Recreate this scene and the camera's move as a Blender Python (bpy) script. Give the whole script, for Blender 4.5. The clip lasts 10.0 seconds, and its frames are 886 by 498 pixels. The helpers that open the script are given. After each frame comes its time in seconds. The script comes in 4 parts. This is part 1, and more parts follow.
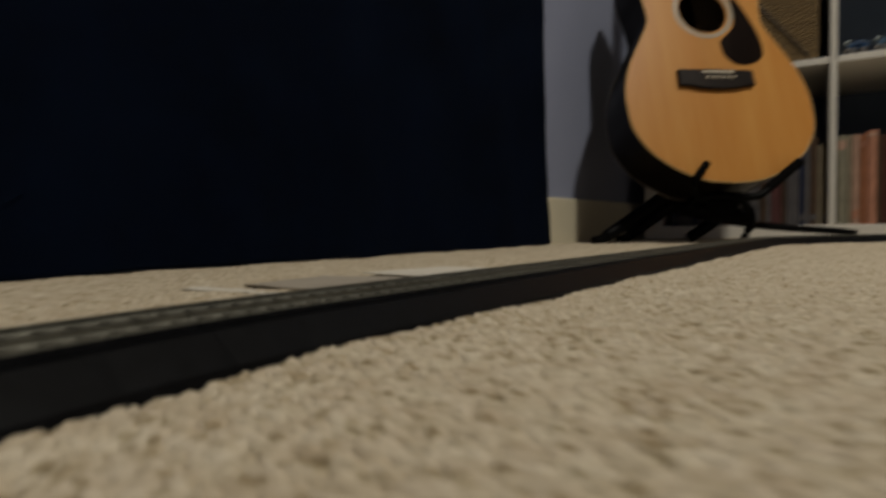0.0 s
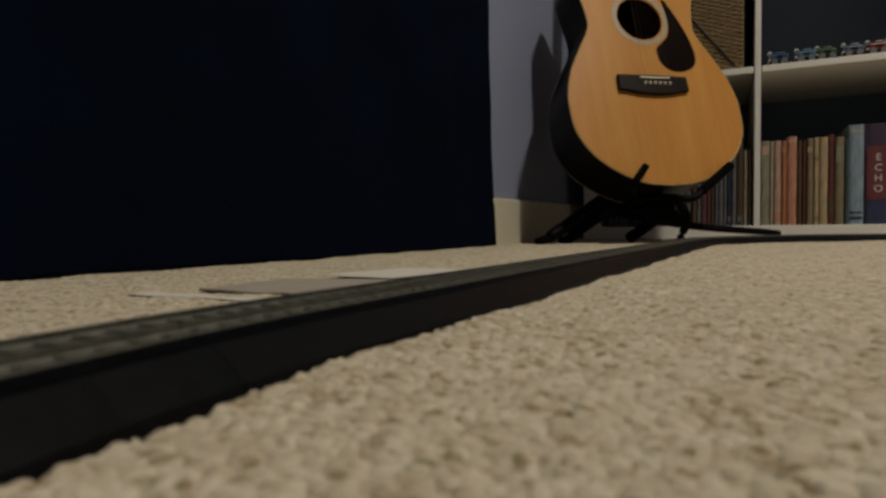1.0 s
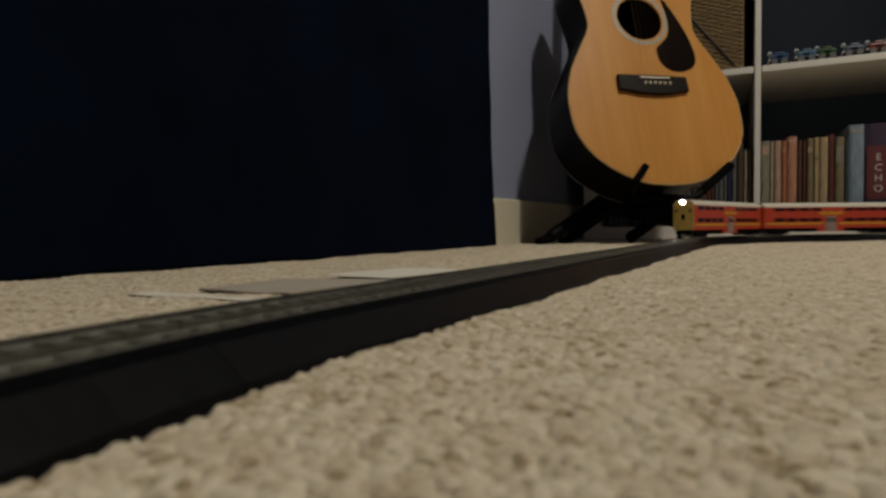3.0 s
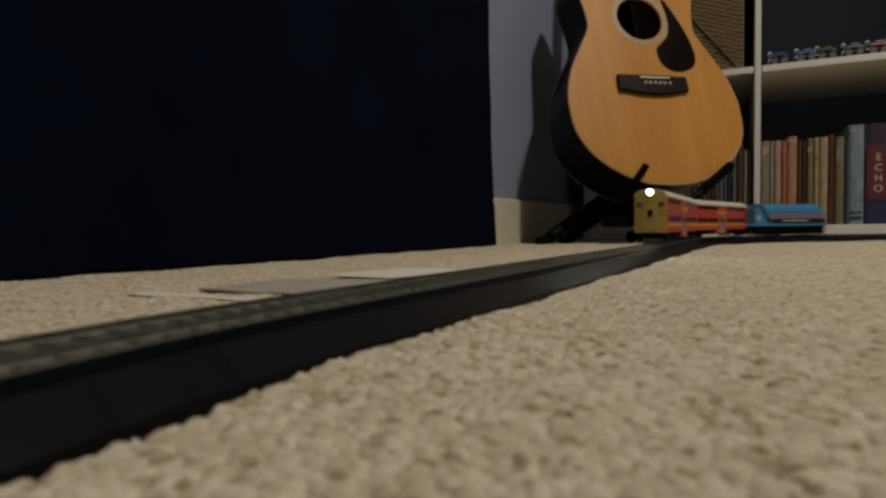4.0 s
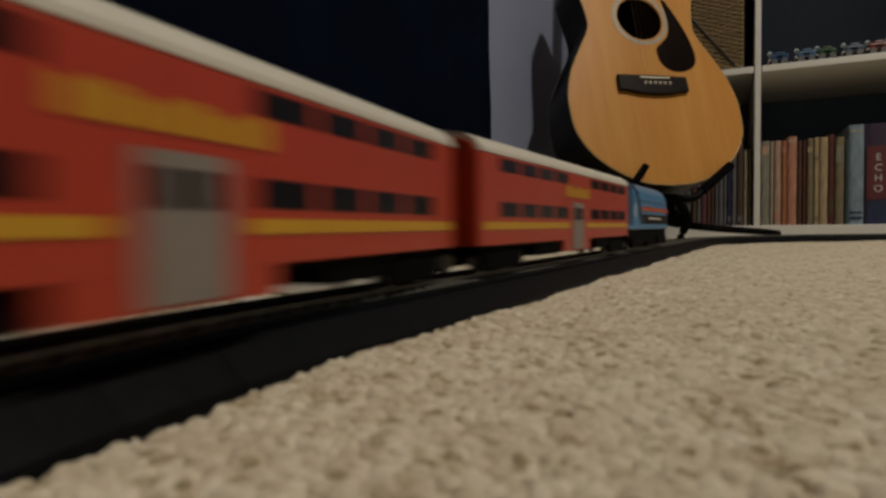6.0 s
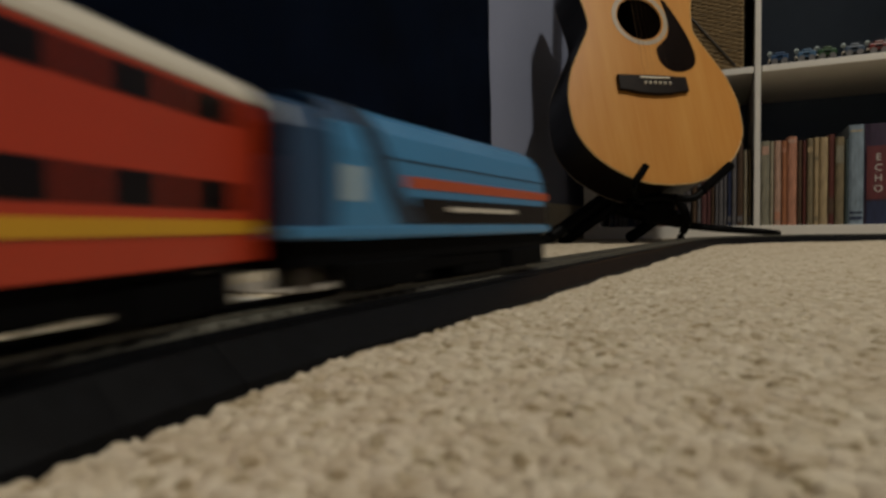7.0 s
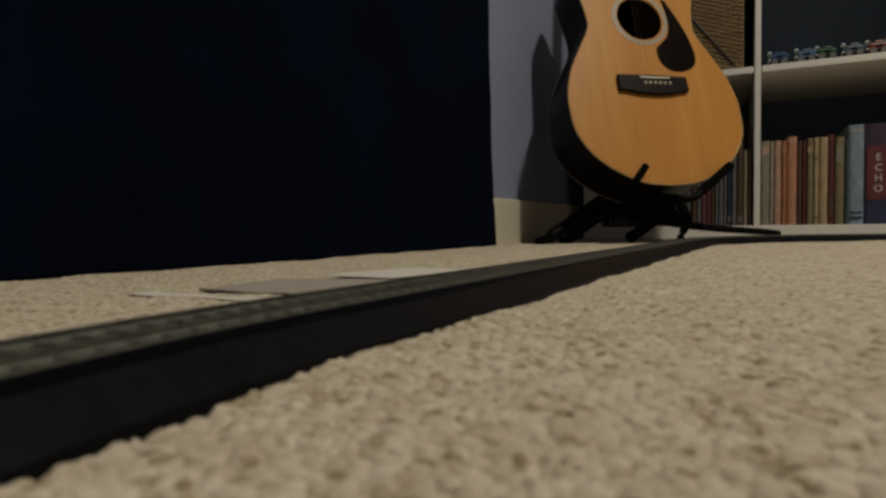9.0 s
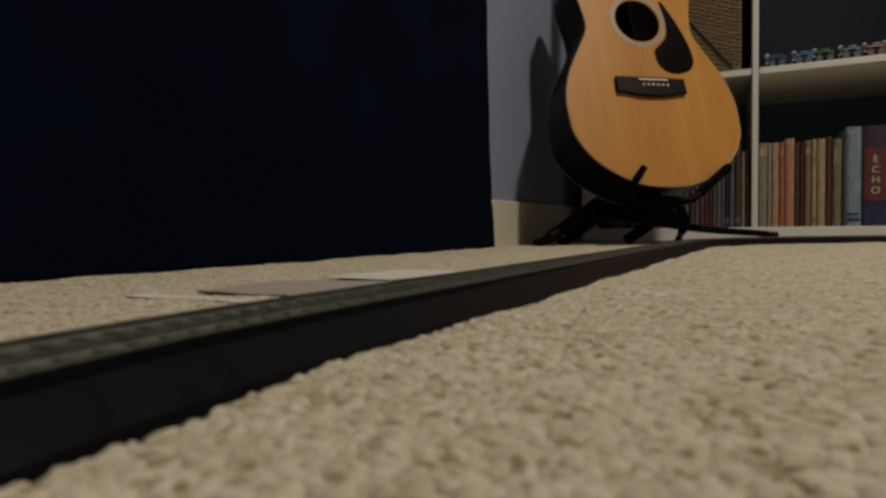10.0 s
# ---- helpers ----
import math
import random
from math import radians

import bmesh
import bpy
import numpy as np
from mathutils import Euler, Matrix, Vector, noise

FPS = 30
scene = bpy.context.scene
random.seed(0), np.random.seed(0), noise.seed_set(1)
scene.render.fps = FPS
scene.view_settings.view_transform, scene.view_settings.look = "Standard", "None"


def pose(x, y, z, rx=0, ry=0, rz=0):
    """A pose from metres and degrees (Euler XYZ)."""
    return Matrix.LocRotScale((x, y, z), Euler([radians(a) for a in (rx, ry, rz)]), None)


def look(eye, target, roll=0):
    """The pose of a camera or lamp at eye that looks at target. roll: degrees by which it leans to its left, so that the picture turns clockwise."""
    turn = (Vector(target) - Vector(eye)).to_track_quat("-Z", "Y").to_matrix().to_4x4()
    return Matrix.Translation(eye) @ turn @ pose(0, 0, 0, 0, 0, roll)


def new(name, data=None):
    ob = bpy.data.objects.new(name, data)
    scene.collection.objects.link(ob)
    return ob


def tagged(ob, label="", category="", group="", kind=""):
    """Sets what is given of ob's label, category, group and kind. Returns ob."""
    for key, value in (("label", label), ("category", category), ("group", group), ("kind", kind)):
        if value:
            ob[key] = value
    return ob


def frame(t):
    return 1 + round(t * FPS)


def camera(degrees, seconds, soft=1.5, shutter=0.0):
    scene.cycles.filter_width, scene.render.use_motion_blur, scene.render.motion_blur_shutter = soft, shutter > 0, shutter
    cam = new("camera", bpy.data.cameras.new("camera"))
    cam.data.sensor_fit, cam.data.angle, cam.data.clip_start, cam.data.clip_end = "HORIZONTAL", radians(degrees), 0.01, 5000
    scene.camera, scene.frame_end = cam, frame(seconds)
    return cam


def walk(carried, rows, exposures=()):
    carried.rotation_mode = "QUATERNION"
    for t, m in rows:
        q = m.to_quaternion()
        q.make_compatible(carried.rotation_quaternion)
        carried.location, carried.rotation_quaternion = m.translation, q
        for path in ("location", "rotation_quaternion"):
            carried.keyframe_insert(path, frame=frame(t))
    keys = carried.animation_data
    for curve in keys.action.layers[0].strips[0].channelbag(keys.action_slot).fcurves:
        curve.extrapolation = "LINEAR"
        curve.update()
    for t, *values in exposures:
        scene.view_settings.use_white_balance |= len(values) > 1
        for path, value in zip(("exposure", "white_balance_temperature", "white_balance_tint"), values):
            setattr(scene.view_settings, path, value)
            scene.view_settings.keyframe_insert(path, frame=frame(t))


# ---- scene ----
# World axes follow the room: x along the shelf unit, y along the curtain wall.
cam = camera(72.97, 10.0, soft=2.85, shutter=1.0)
cam.data.dof.use_dof, cam.data.dof.focus_distance, cam.data.dof.aperture_fstop = True, 1.1, 18.0


def gaze(yaw, pitch, roll, x=0.0, y=0.0, z=0.031):
    """Camera pose: yaw to the left of the resting view, pitch downwards, in degrees."""
    a, p = radians(29.45 + yaw), radians(pitch)
    way = Vector((-math.sin(a) * math.cos(p), math.cos(a) * math.cos(p), -math.sin(p)))
    eye = Vector((x, y, z))
    return look(eye, eye + way, roll)


walk(cam, [
    (0.0, gaze(6.37, 2.05, -0.65, 0.0270, 0.0000, 0.0318)),
    (0.1, gaze(3.98, 1.90, -0.62, 0.0145, 0.0020, 0.0306)),
    (0.2, gaze(-0.70, 3.20, -0.62, 0.0010, 0.0010, 0.0305)),
    (0.3, gaze(-2.20, 2.65, -0.65, -0.0020, 0.0, 0.0310)),
    (0.4, gaze(-0.72, 2.15, -0.65)),
    (0.5, gaze(0.17, 2.30, -0.65)),
    (0.7, gaze(0.03, 2.05, -0.65)),
    (0.9, gaze(0.0, 1.99, -0.65)),
    (9.6, gaze(0.0, 1.99, -0.65)),
    (10.0, gaze(-0.16, 1.83, -0.65)),
])

# ---- light: one warm room lamp at the ceiling, dim bounce from the closed room ----
scene.view_settings.exposure = 0.0
world = bpy.data.worlds.new("room_air")
world.use_nodes = True
world.node_tree.nodes["Background"].inputs[0].default_value = (0.6, 0.62, 0.7, 1)
world.node_tree.nodes["Background"].inputs[1].default_value = 0.02
scene.world = world


def ceiling_light(x, y, z, size, watts, colour):
    d = bpy.data.lights.new("room_lamp", "AREA")
    d.shape, d.size, d.energy, d.color = "DISK", size, watts, colour
    ob = new("room_lamp", d)
    ob.matrix_world = look((x, y, z), (x, y, 0))
    return ob


ceiling_light(1.06, 0.45, 2.32, 0.20, 39.5, (1.0, 0.94, 0.80))

# ---- materials ----


def material(name, colour, rough=0.6, vary=0.12, scale=60.0, bump=0.0, bump_scale=300.0, metal=0.0, spec=0.5,
             glow=0.0, coat=0.0, second=None, stretch=(1, 1, 1), spread=0.0, attribute=""):
    """Principled surface: base colour broken up by coarse and fine noise, with fine relief."""
    m = bpy.data.materials.new(name)
    m.use_nodes = True
    nt = m.node_tree
    nodes, links = nt.nodes, nt.links
    p = nodes["Principled BSDF"]
    p.inputs["Roughness"].default_value, p.inputs["Metallic"].default_value = rough, metal
    p.inputs["Specular IOR Level"].default_value = spec
    p.inputs["Coat Weight"].default_value, p.inputs["Coat Roughness"].default_value = coat, 0.12
    tc = nodes.new("ShaderNodeTexCoord")
    mp = nodes.new("ShaderNodeMapping")
    mp.inputs["Scale"].default_value = stretch
    links.new(tc.outputs["Object"], mp.inputs[0])
    big, fine = nodes.new("ShaderNodeTexNoise"), nodes.new("ShaderNodeTexNoise")
    big.inputs["Scale"].default_value, fine.inputs["Scale"].default_value = scale, scale * 6.3
    big.inputs["Detail"].default_value = 4
    for n in (big, fine):
        links.new(mp.outputs[0], n.inputs["Vector"])
    mixn = nodes.new("ShaderNodeMath")
    mixn.operation = "MULTIPLY_ADD"
    links.new(fine.outputs[0], mixn.inputs[0])
    mixn.inputs[1].default_value = 0.4
    links.new(big.outputs[0], mixn.inputs[2])
    ramp = nodes.new("ShaderNodeMapRange")
    ramp.inputs[1].default_value, ramp.inputs[2].default_value = 0.4, 1.0
    ramp.inputs[3].default_value, ramp.inputs[4].default_value = 0.0, 1.0
    links.new(mixn.outputs[0], ramp.inputs[0])
    mix = nodes.new("ShaderNodeMix")
    mix.data_type = "RGBA"
    other = second or tuple(c * (1 - 2 * vary) for c in colour)
    mix.inputs[6].default_value, mix.inputs[7].default_value = (*other, 1), (*colour, 1)
    links.new(ramp.outputs[0], mix.inputs[0])
    out = mix.outputs[2]
    if spread:
        info = nodes.new("ShaderNodeObjectInfo")
        hsv = nodes.new("ShaderNodeHueSaturation")
        mr = nodes.new("ShaderNodeMapRange")
        mr.inputs[3].default_value, mr.inputs[4].default_value = 1 - spread, 1 + spread
        links.new(info.outputs["Random"], mr.inputs[0])
        links.new(mr.outputs[0], hsv.inputs["Value"])
        links.new(out, hsv.inputs["Color"])
        out = hsv.outputs[0]
    if attribute:
        at = nodes.new("ShaderNodeAttribute")
        at.attribute_name = attribute
        hsv = nodes.new("ShaderNodeHueSaturation")
        mr = nodes.new("ShaderNodeMapRange")
        mr.inputs[3].default_value, mr.inputs[4].default_value = 0.50, 1.12
        links.new(at.outputs["Fac"], mr.inputs[0])
        links.new(mr.outputs[0], hsv.inputs["Value"])
        sat = nodes.new("ShaderNodeMapRange")
        sat.inputs[3].default_value, sat.inputs[4].default_value = 1.5, 0.90
        links.new(at.outputs["Fac"], sat.inputs[0])
        links.new(sat.outputs[0], hsv.inputs["Saturation"])
        links.new(out, hsv.inputs["Color"])
        out = hsv.outputs[0]
    links.new(out, p.inputs["Base Color"])
    rr = nodes.new("ShaderNodeMapRange")
    rr.inputs[3].default_value, rr.inputs[4].default_value = max(0.02, rough - 0.08), min(1, rough + 0.1)
    links.new(fine.outputs[0], rr.inputs[0])
    links.new(rr.outputs[0], p.inputs["Roughness"])
    if bump:
        bn = nodes.new("ShaderNodeTexNoise")
        bn.inputs["Scale"].default_value, bn.inputs["Detail"].default_value = bump_scale, 3
        links.new(mp.outputs[0], bn.inputs["Vector"])
        b = nodes.new("ShaderNodeBump")
        b.inputs["Strength"].default_value, b.inputs["Distance"].default_value = min(1, bump), 0.002
        links.new(bn.outputs[0], b.inputs["Height"])
        links.new(b.outputs[0], p.inputs["Normal"])
    if glow:
        p.inputs["Emission Color"].default_value, p.inputs["Emission Strength"].default_value = (1, 0.95, 0.85, 1), glow
    return m


M = {
    "carpet": material("carpet_pile", (0.648, 0.574, 0.447), 0.95, 0.2, 90, 0.35, 2000, spec=0.1, attribute="tuft",
                       second=(0.500, 0.408, 0.300)),
    "wall": material("wall_paint", (0.222, 0.243, 0.338), 0.75, 0.04, 8, 0.15, 500, spec=0.3),
    "ceiling": material("ceiling_paint", (0.75, 0.74, 0.72), 0.85, 0.03, 5, 0.1, 300),
    "skirting": material("skirting_paint", (0.60, 0.55, 0.42), 0.45, 0.05, 20, 0.05, 200),
    "curtain": material("navy_cloth", (0.0041, 0.0104, 0.0300), 0.9, 0.25, 7, 0.5, 1600, spec=0.08, second=(0.0013, 0.0038, 0.0115)),
    "laminate": material("white_laminate", (0.74, 0.71, 0.66), 0.45, 0.03, 10, 0.02, 200),
    # dark colour that deepens the shade at the back of the cubes
    "back_board": material("back_board", (0.100, 0.135, 0.205), 0.8, 0.06, 12, 0.05, 300, spec=0.2),
    "bed": material("black_plastic", (0.0040, 0.0042, 0.0052), 0.46, 0.4, 200, 0.1, 1500, spec=0.1),
    "bed_top": material("grey_roadbed", (0.150, 0.141, 0.112), 0.7, 0.3, 300, 0.7, 2500, spec=0.4),
    "tie": material("tie_plastic", (0.108, 0.101, 0.080), 0.65, 0.25, 300, 0.4, 2500),
    "rail": material("steel_rail", (0.18, 0.175, 0.145), 0.45, 0.3, 120, metal=0.6),
    "red": material("red_car_paint", (0.42, 0.034, 0.008), 0.42, 0.06, 60, 0.04, 900, coat=0.2),
    "cream": material("cream_roof", (0.60, 0.55, 0.46), 0.5, 0.06, 80, 0.05, 900),
    "yellow": material("yellow_paint", (0.56, 0.29, 0.012), 0.42, 0.06, 80),
    # yellow of the cab end, paler by the headlight's glow put into it
    "front": material("yellow_end_paint_with_glow", (0.60, 0.44, 0.11), 0.45, 0.08, 80),
    "grey": material("door_grey", (0.24, 0.20, 0.17), 0.5, 0.1, 90),
    "glass": material("tinted_glass", (0.006, 0.004, 0.004), 0.15, 0.1, 40, spec=0.2),
    "black": material("underframe_black", (0.0022, 0.0022, 0.0026), 0.7, 0.2, 120, 0.1, 900, spec=0.05),
    "wheel": material("wheel_steel", (0.42, 0.40, 0.38), 0.35, 0.2, 300, metal=0.9),
    "cab_glass": material("cab_window_olive", (0.16, 0.12, 0.035), 0.3, 0.2, 60),
    "blue": material("blue_loco_paint", (0.045, 0.205, 0.405), 0.34, 0.06, 60, 0.04, 900, coat=0.2),
    "pale_blue": material("pale_window_blue", (0.42, 0.50, 0.52), 0.4, 0.08, 60),
    "nose_blue": material("dark_blue_paint", (0.014, 0.05, 0.115), 0.42, 0.1, 60, 0.04, 900),
    "orange": material("orange_stripe", (0.44, 0.075, 0.02), 0.4, 0.06, 80),
    "band_brown": material("dark_band", (0.012, 0.008, 0.0065), 0.55, 0.2, 90, spec=0.15),
    "seam_blue": material("dark_blue_trim", (0.008, 0.02, 0.04), 0.5, 0.2, 90),
    "front_trim": material("pale_yellow_trim", (0.60, 0.46, 0.12), 0.45, 0.08, 80),
    "silver": material("silver_trim", (0.62, 0.57, 0.48), 0.4, 0.1, 200),
    "lamp": material("headlamp_glow", (1, 0.95, 0.85), 0.3, 0.0, 50, glow=900.0),
    "spruce": material("spruce_top", (0.55, 0.268, 0.066), 0.34, 0.1, 14, 0.02, 300, coat=0.05, spec=0.2, stretch=(2.2, 1, 0.16),
                       second=(0.465, 0.190, 0.037)),
    "dark_wood": material("dark_wood_side", (0.007, 0.0045, 0.0036), 0.34, 0.3, 20, coat=0.02, spec=0.1, stretch=(1, 1, 8)),
    "rosewood": material("rosewood", (0.014, 0.008, 0.006), 0.4, 0.3, 60, 0.05, 600, spec=0.12),
    "ivory": material("ivory_plastic", (0.75, 0.68, 0.55), 0.4, 0.05, 90),
    "pickguard": material("pickguard_plastic", (0.010, 0.005, 0.0035), 0.3, 0.3, 50, spec=0.05),
    "rosette_band": material("rosette_band", (0.40, 0.32, 0.22), 0.4, 0.2, 200),
    "binding": material("amber_binding", (0.52, 0.33, 0.13), 0.3, 0.1, 60, coat=0.2),
    "string": material("bronze_string", (0.14, 0.08, 0.03), 0.7, 0.1, 300),
    "stand": material("stand_steel", (0.0026, 0.0026, 0.003), 0.5, 0.2, 60, spec=0.06),
    "foam": material("black_foam", (0.0045, 0.0042, 0.0042), 0.95, 0.2, 200, 0.6, 900, spec=0.04),
    "wicker": material("brown_wicker", (0.25, 0.165, 0.072), 0.75, 0.25, 120, 0.3, 600, spread=0.15),
    "paper": material("white_paper", (0.70, 0.65, 0.57), 0.8, 0.04, 40),
    "card": material("grey_card", (0.42, 0.37, 0.31), 0.7, 0.08, 40),
    "edge": material("dark_spine", (0.05, 0.045, 0.04), 0.6, 0.1, 60),
    "pages": material("book_pages", (0.55, 0.48, 0.36), 0.85, 0.1, 300),
    "lettering": material("pale_lettering", (0.56, 0.54, 0.50), 0.6, 0.05, 90),
}

# ---- mesh helpers ----


def part(name, bm, mat, parent=None, label="", m=None, smooth=False):
    """Links a bmesh as one mesh object, under parent where there is one."""
    me = bpy.data.meshes.new(name)
    bm.normal_update()
    bm.to_mesh(me)
    bm.free()
    if smooth:
        me.polygons.foreach_set("use_smooth", [True] * len(me.polygons))
    for k in (mat if isinstance(mat, (list, tuple)) else [mat]):
        me.materials.append(k if not isinstance(k, str) else M[k])
    ob = new(name, me)
    if parent:
        ob.parent = parent
    if m is not None:
        ob.matrix_basis = m
    if label:
        ob["label"] = label
    return ob


def thing(name, m, label, category, group="", kind=""):
    ob = new(name)
    ob.empty_display_size = 0.02
    ob.matrix_basis = m
    return tagged(ob, label, category, group, kind)


def add_box(bm, x0, x1, y0, y1, z0, z1, bevel=0.0, mat=0):
    r = bmesh.ops.create_cube(bm, size=1.0, matrix=Matrix.Translation(((x0 + x1) / 2, (y0 + y1) / 2, (z0 + z1) / 2))
                              @ Matrix.Diagonal((abs(x1 - x0), abs(y1 - y0), abs(z1 - z0), 1)))
    faces = {f for v in r["verts"] for f in v.link_faces}
    for f in faces:
        f.material_index = mat
    if bevel:
        edges = list({e for v in r["verts"] for e in v.link_edges})
        bmesh.ops.bevel(bm, geom=edges, offset=bevel, segments=2, affect="EDGES", profile=0.5)
    return bm


def box(x0, x1, y0, y1, z0, z1, bevel=0.0):
    return add_box(bmesh.new(), x0, x1, y0, y1, z0, z1, bevel)


def add_tube(bm, points, r, sides=8, caps=True):
    """A round tube along points."""
    pts = [Vector(p) for p in points]
    rings = []
    for i, p in enumerate(pts):
        d = (pts[min(i + 1, len(pts) - 1)] - pts[max(i - 1, 0)]).normalized()
        side = d.cross(Vector((0, 0, 1)) if abs(d.z) < 0.9 else Vector((1, 0, 0))).normalized()
        up = side.cross(d)
        rr = r[i] if isinstance(r, (list, tuple)) else r
        rings.append([bm.verts.new(p + rr * (math.cos(2 * math.pi * k / sides) * side + math.sin(2 * math.pi * k / sides) * up))
                      for k in range(sides)])
    for a, b in zip(rings, rings[1:]):
        for k in range(sides):
            bm.faces.new((a[k], a[(k + 1) % sides], b[(k + 1) % sides], b[k]))
    if caps:
        bm.faces.new(rings[0][::-1])
        bm.faces.new(rings[-1])
    return bm


def tube(points, r, sides=8):
    return add_tube(bmesh.new(), points, r, sides)


def prism(outline, y0, y1, bevel=0.0):
    """A plate of the (x, z) outline between y0 and y1."""
    bm = bmesh.new()
    a = [bm.verts.new((x, y0, z)) for x, z in outline]
    b = [bm.verts.new((x, y1, z)) for x, z in outline]
    bm.faces.new(a)
    bm.faces.new(b[::-1])
    n = len(a)
    for i in range(n):
        bm.faces.new((a[i], b[i], b[(i + 1) % n], a[(i + 1) % n]))
    bmesh.ops.recalc_face_normals(bm, faces=bm.faces[:])
    if bevel:
        rim = [e for e in bm.edges if abs(e.verts[0].co.y - e.verts[1].co.y) < 1e-7]
        bmesh.ops.bevel(bm, geom=rim, offset=bevel, segments=2, affect="EDGES", profile=0.5)
    return bm


def smooth_curve(keys, steps):
    """Catmull-Rom through keys of any size."""
    out = []
    k = [np.array(p, float) for p in keys]
    for i in range(len(k) - 1):
        p0, p1, p2, p3 = k[max(i - 1, 0)], k[i], k[i + 1], k[min(i + 2, len(k) - 1)]
        for j in range(steps):
            t = j / steps
            out.append(0.5 * (2 * p1 + (p2 - p0) * t + (2 * p0 - 5 * p1 + 4 * p2 - p3) * t * t + (3 * p1 - p0 - 3 * p2 + p3) * t ** 3))
    out.append(k[-1])
    return [tuple(p) for p in out]


# ---- the room ----
WEST, NORTH, EAST, SOUTH, TOP = -0.47, 1.935, 2.9, -2.2, 2.42


def structure(name, bm, mat, label, category, smooth=False):
    return tagged(part(name, bm, mat, smooth=smooth), label, category, kind="structure")


def build_room():
    t = 0.12
    structure("wall_west", box(WEST - t, WEST, SOUTH - t, NORTH + t, -0.02, TOP), "wall", "grey-blue painted wall behind the curtain", "wall")
    structure("wall_north", box(WEST, EAST, NORTH, NORTH + t, -0.02, TOP), "wall", "grey-blue painted wall behind the shelves", "wall")
    structure("wall_east", box(EAST, EAST + t, SOUTH - t, NORTH + t, -0.02, TOP), "wall", "plain grey-blue painted wall", "wall")
    structure("wall_south", box(WEST, EAST, SOUTH - t, SOUTH, -0.02, TOP), "wall", "plain grey-blue painted wall", "wall")
    structure("ceiling", box(WEST - t, EAST + t, SOUTH - t, NORTH + t, TOP, TOP + 0.1), "ceiling", "plain white painted ceiling", "ceiling")

    def skirting(name, x0, x1, y0, y1):
        bm = box(x0, x1, y0, y1, -0.004, 0.086, 0.003)
        structure(name, bm, "skirting", "cream painted wooden baseboard along the wall", "baseboard")
    skirting("baseboard_west", WEST, WEST + 0.012, 0.985, NORTH)
    skirting("baseboard_north", WEST + 0.012, EAST, NORTH - 0.012, NORTH)


def tuft_field(x, y, cell=0.0030):
    """Height (0 to 1) and a random tone of the looped pile at the points x, y."""
    gx, gy = np.floor(x / cell).astype(np.int64), np.floor(y / cell).astype(np.int64)
    best, tone, tall = np.full(x.shape, 9.0), np.zeros(x.shape), np.zeros(x.shape)

    def rnd(i, j, k):
        h = np.sin(i * 127.1 + j * 311.7 + k * 74.7 + cell * 9173.0) * 43758.5453
        return h - np.floor(h)
    for di in (-1, 0, 1):
        for dj in (-1, 0, 1):
            i, j = gx + di, gy + dj
            d = np.hypot(x / cell - i - rnd(i, j, 1), (y / cell - j - rnd(i, j, 2)) * 1.1)
            d = d * (0.75 + 0.5 * rnd(i, j, 5))
            near = d < best
            best = np.where(near, d, best)
            tone, tall = np.where(near, rnd(i, j, 3), tone), np.where(near, rnd(i, j, 4), tall)
    dome = np.sqrt(np.clip(1 - (best / 0.95) ** 2, 0, 1))
    return dome * (0.6 + 0.4 * tall), tone


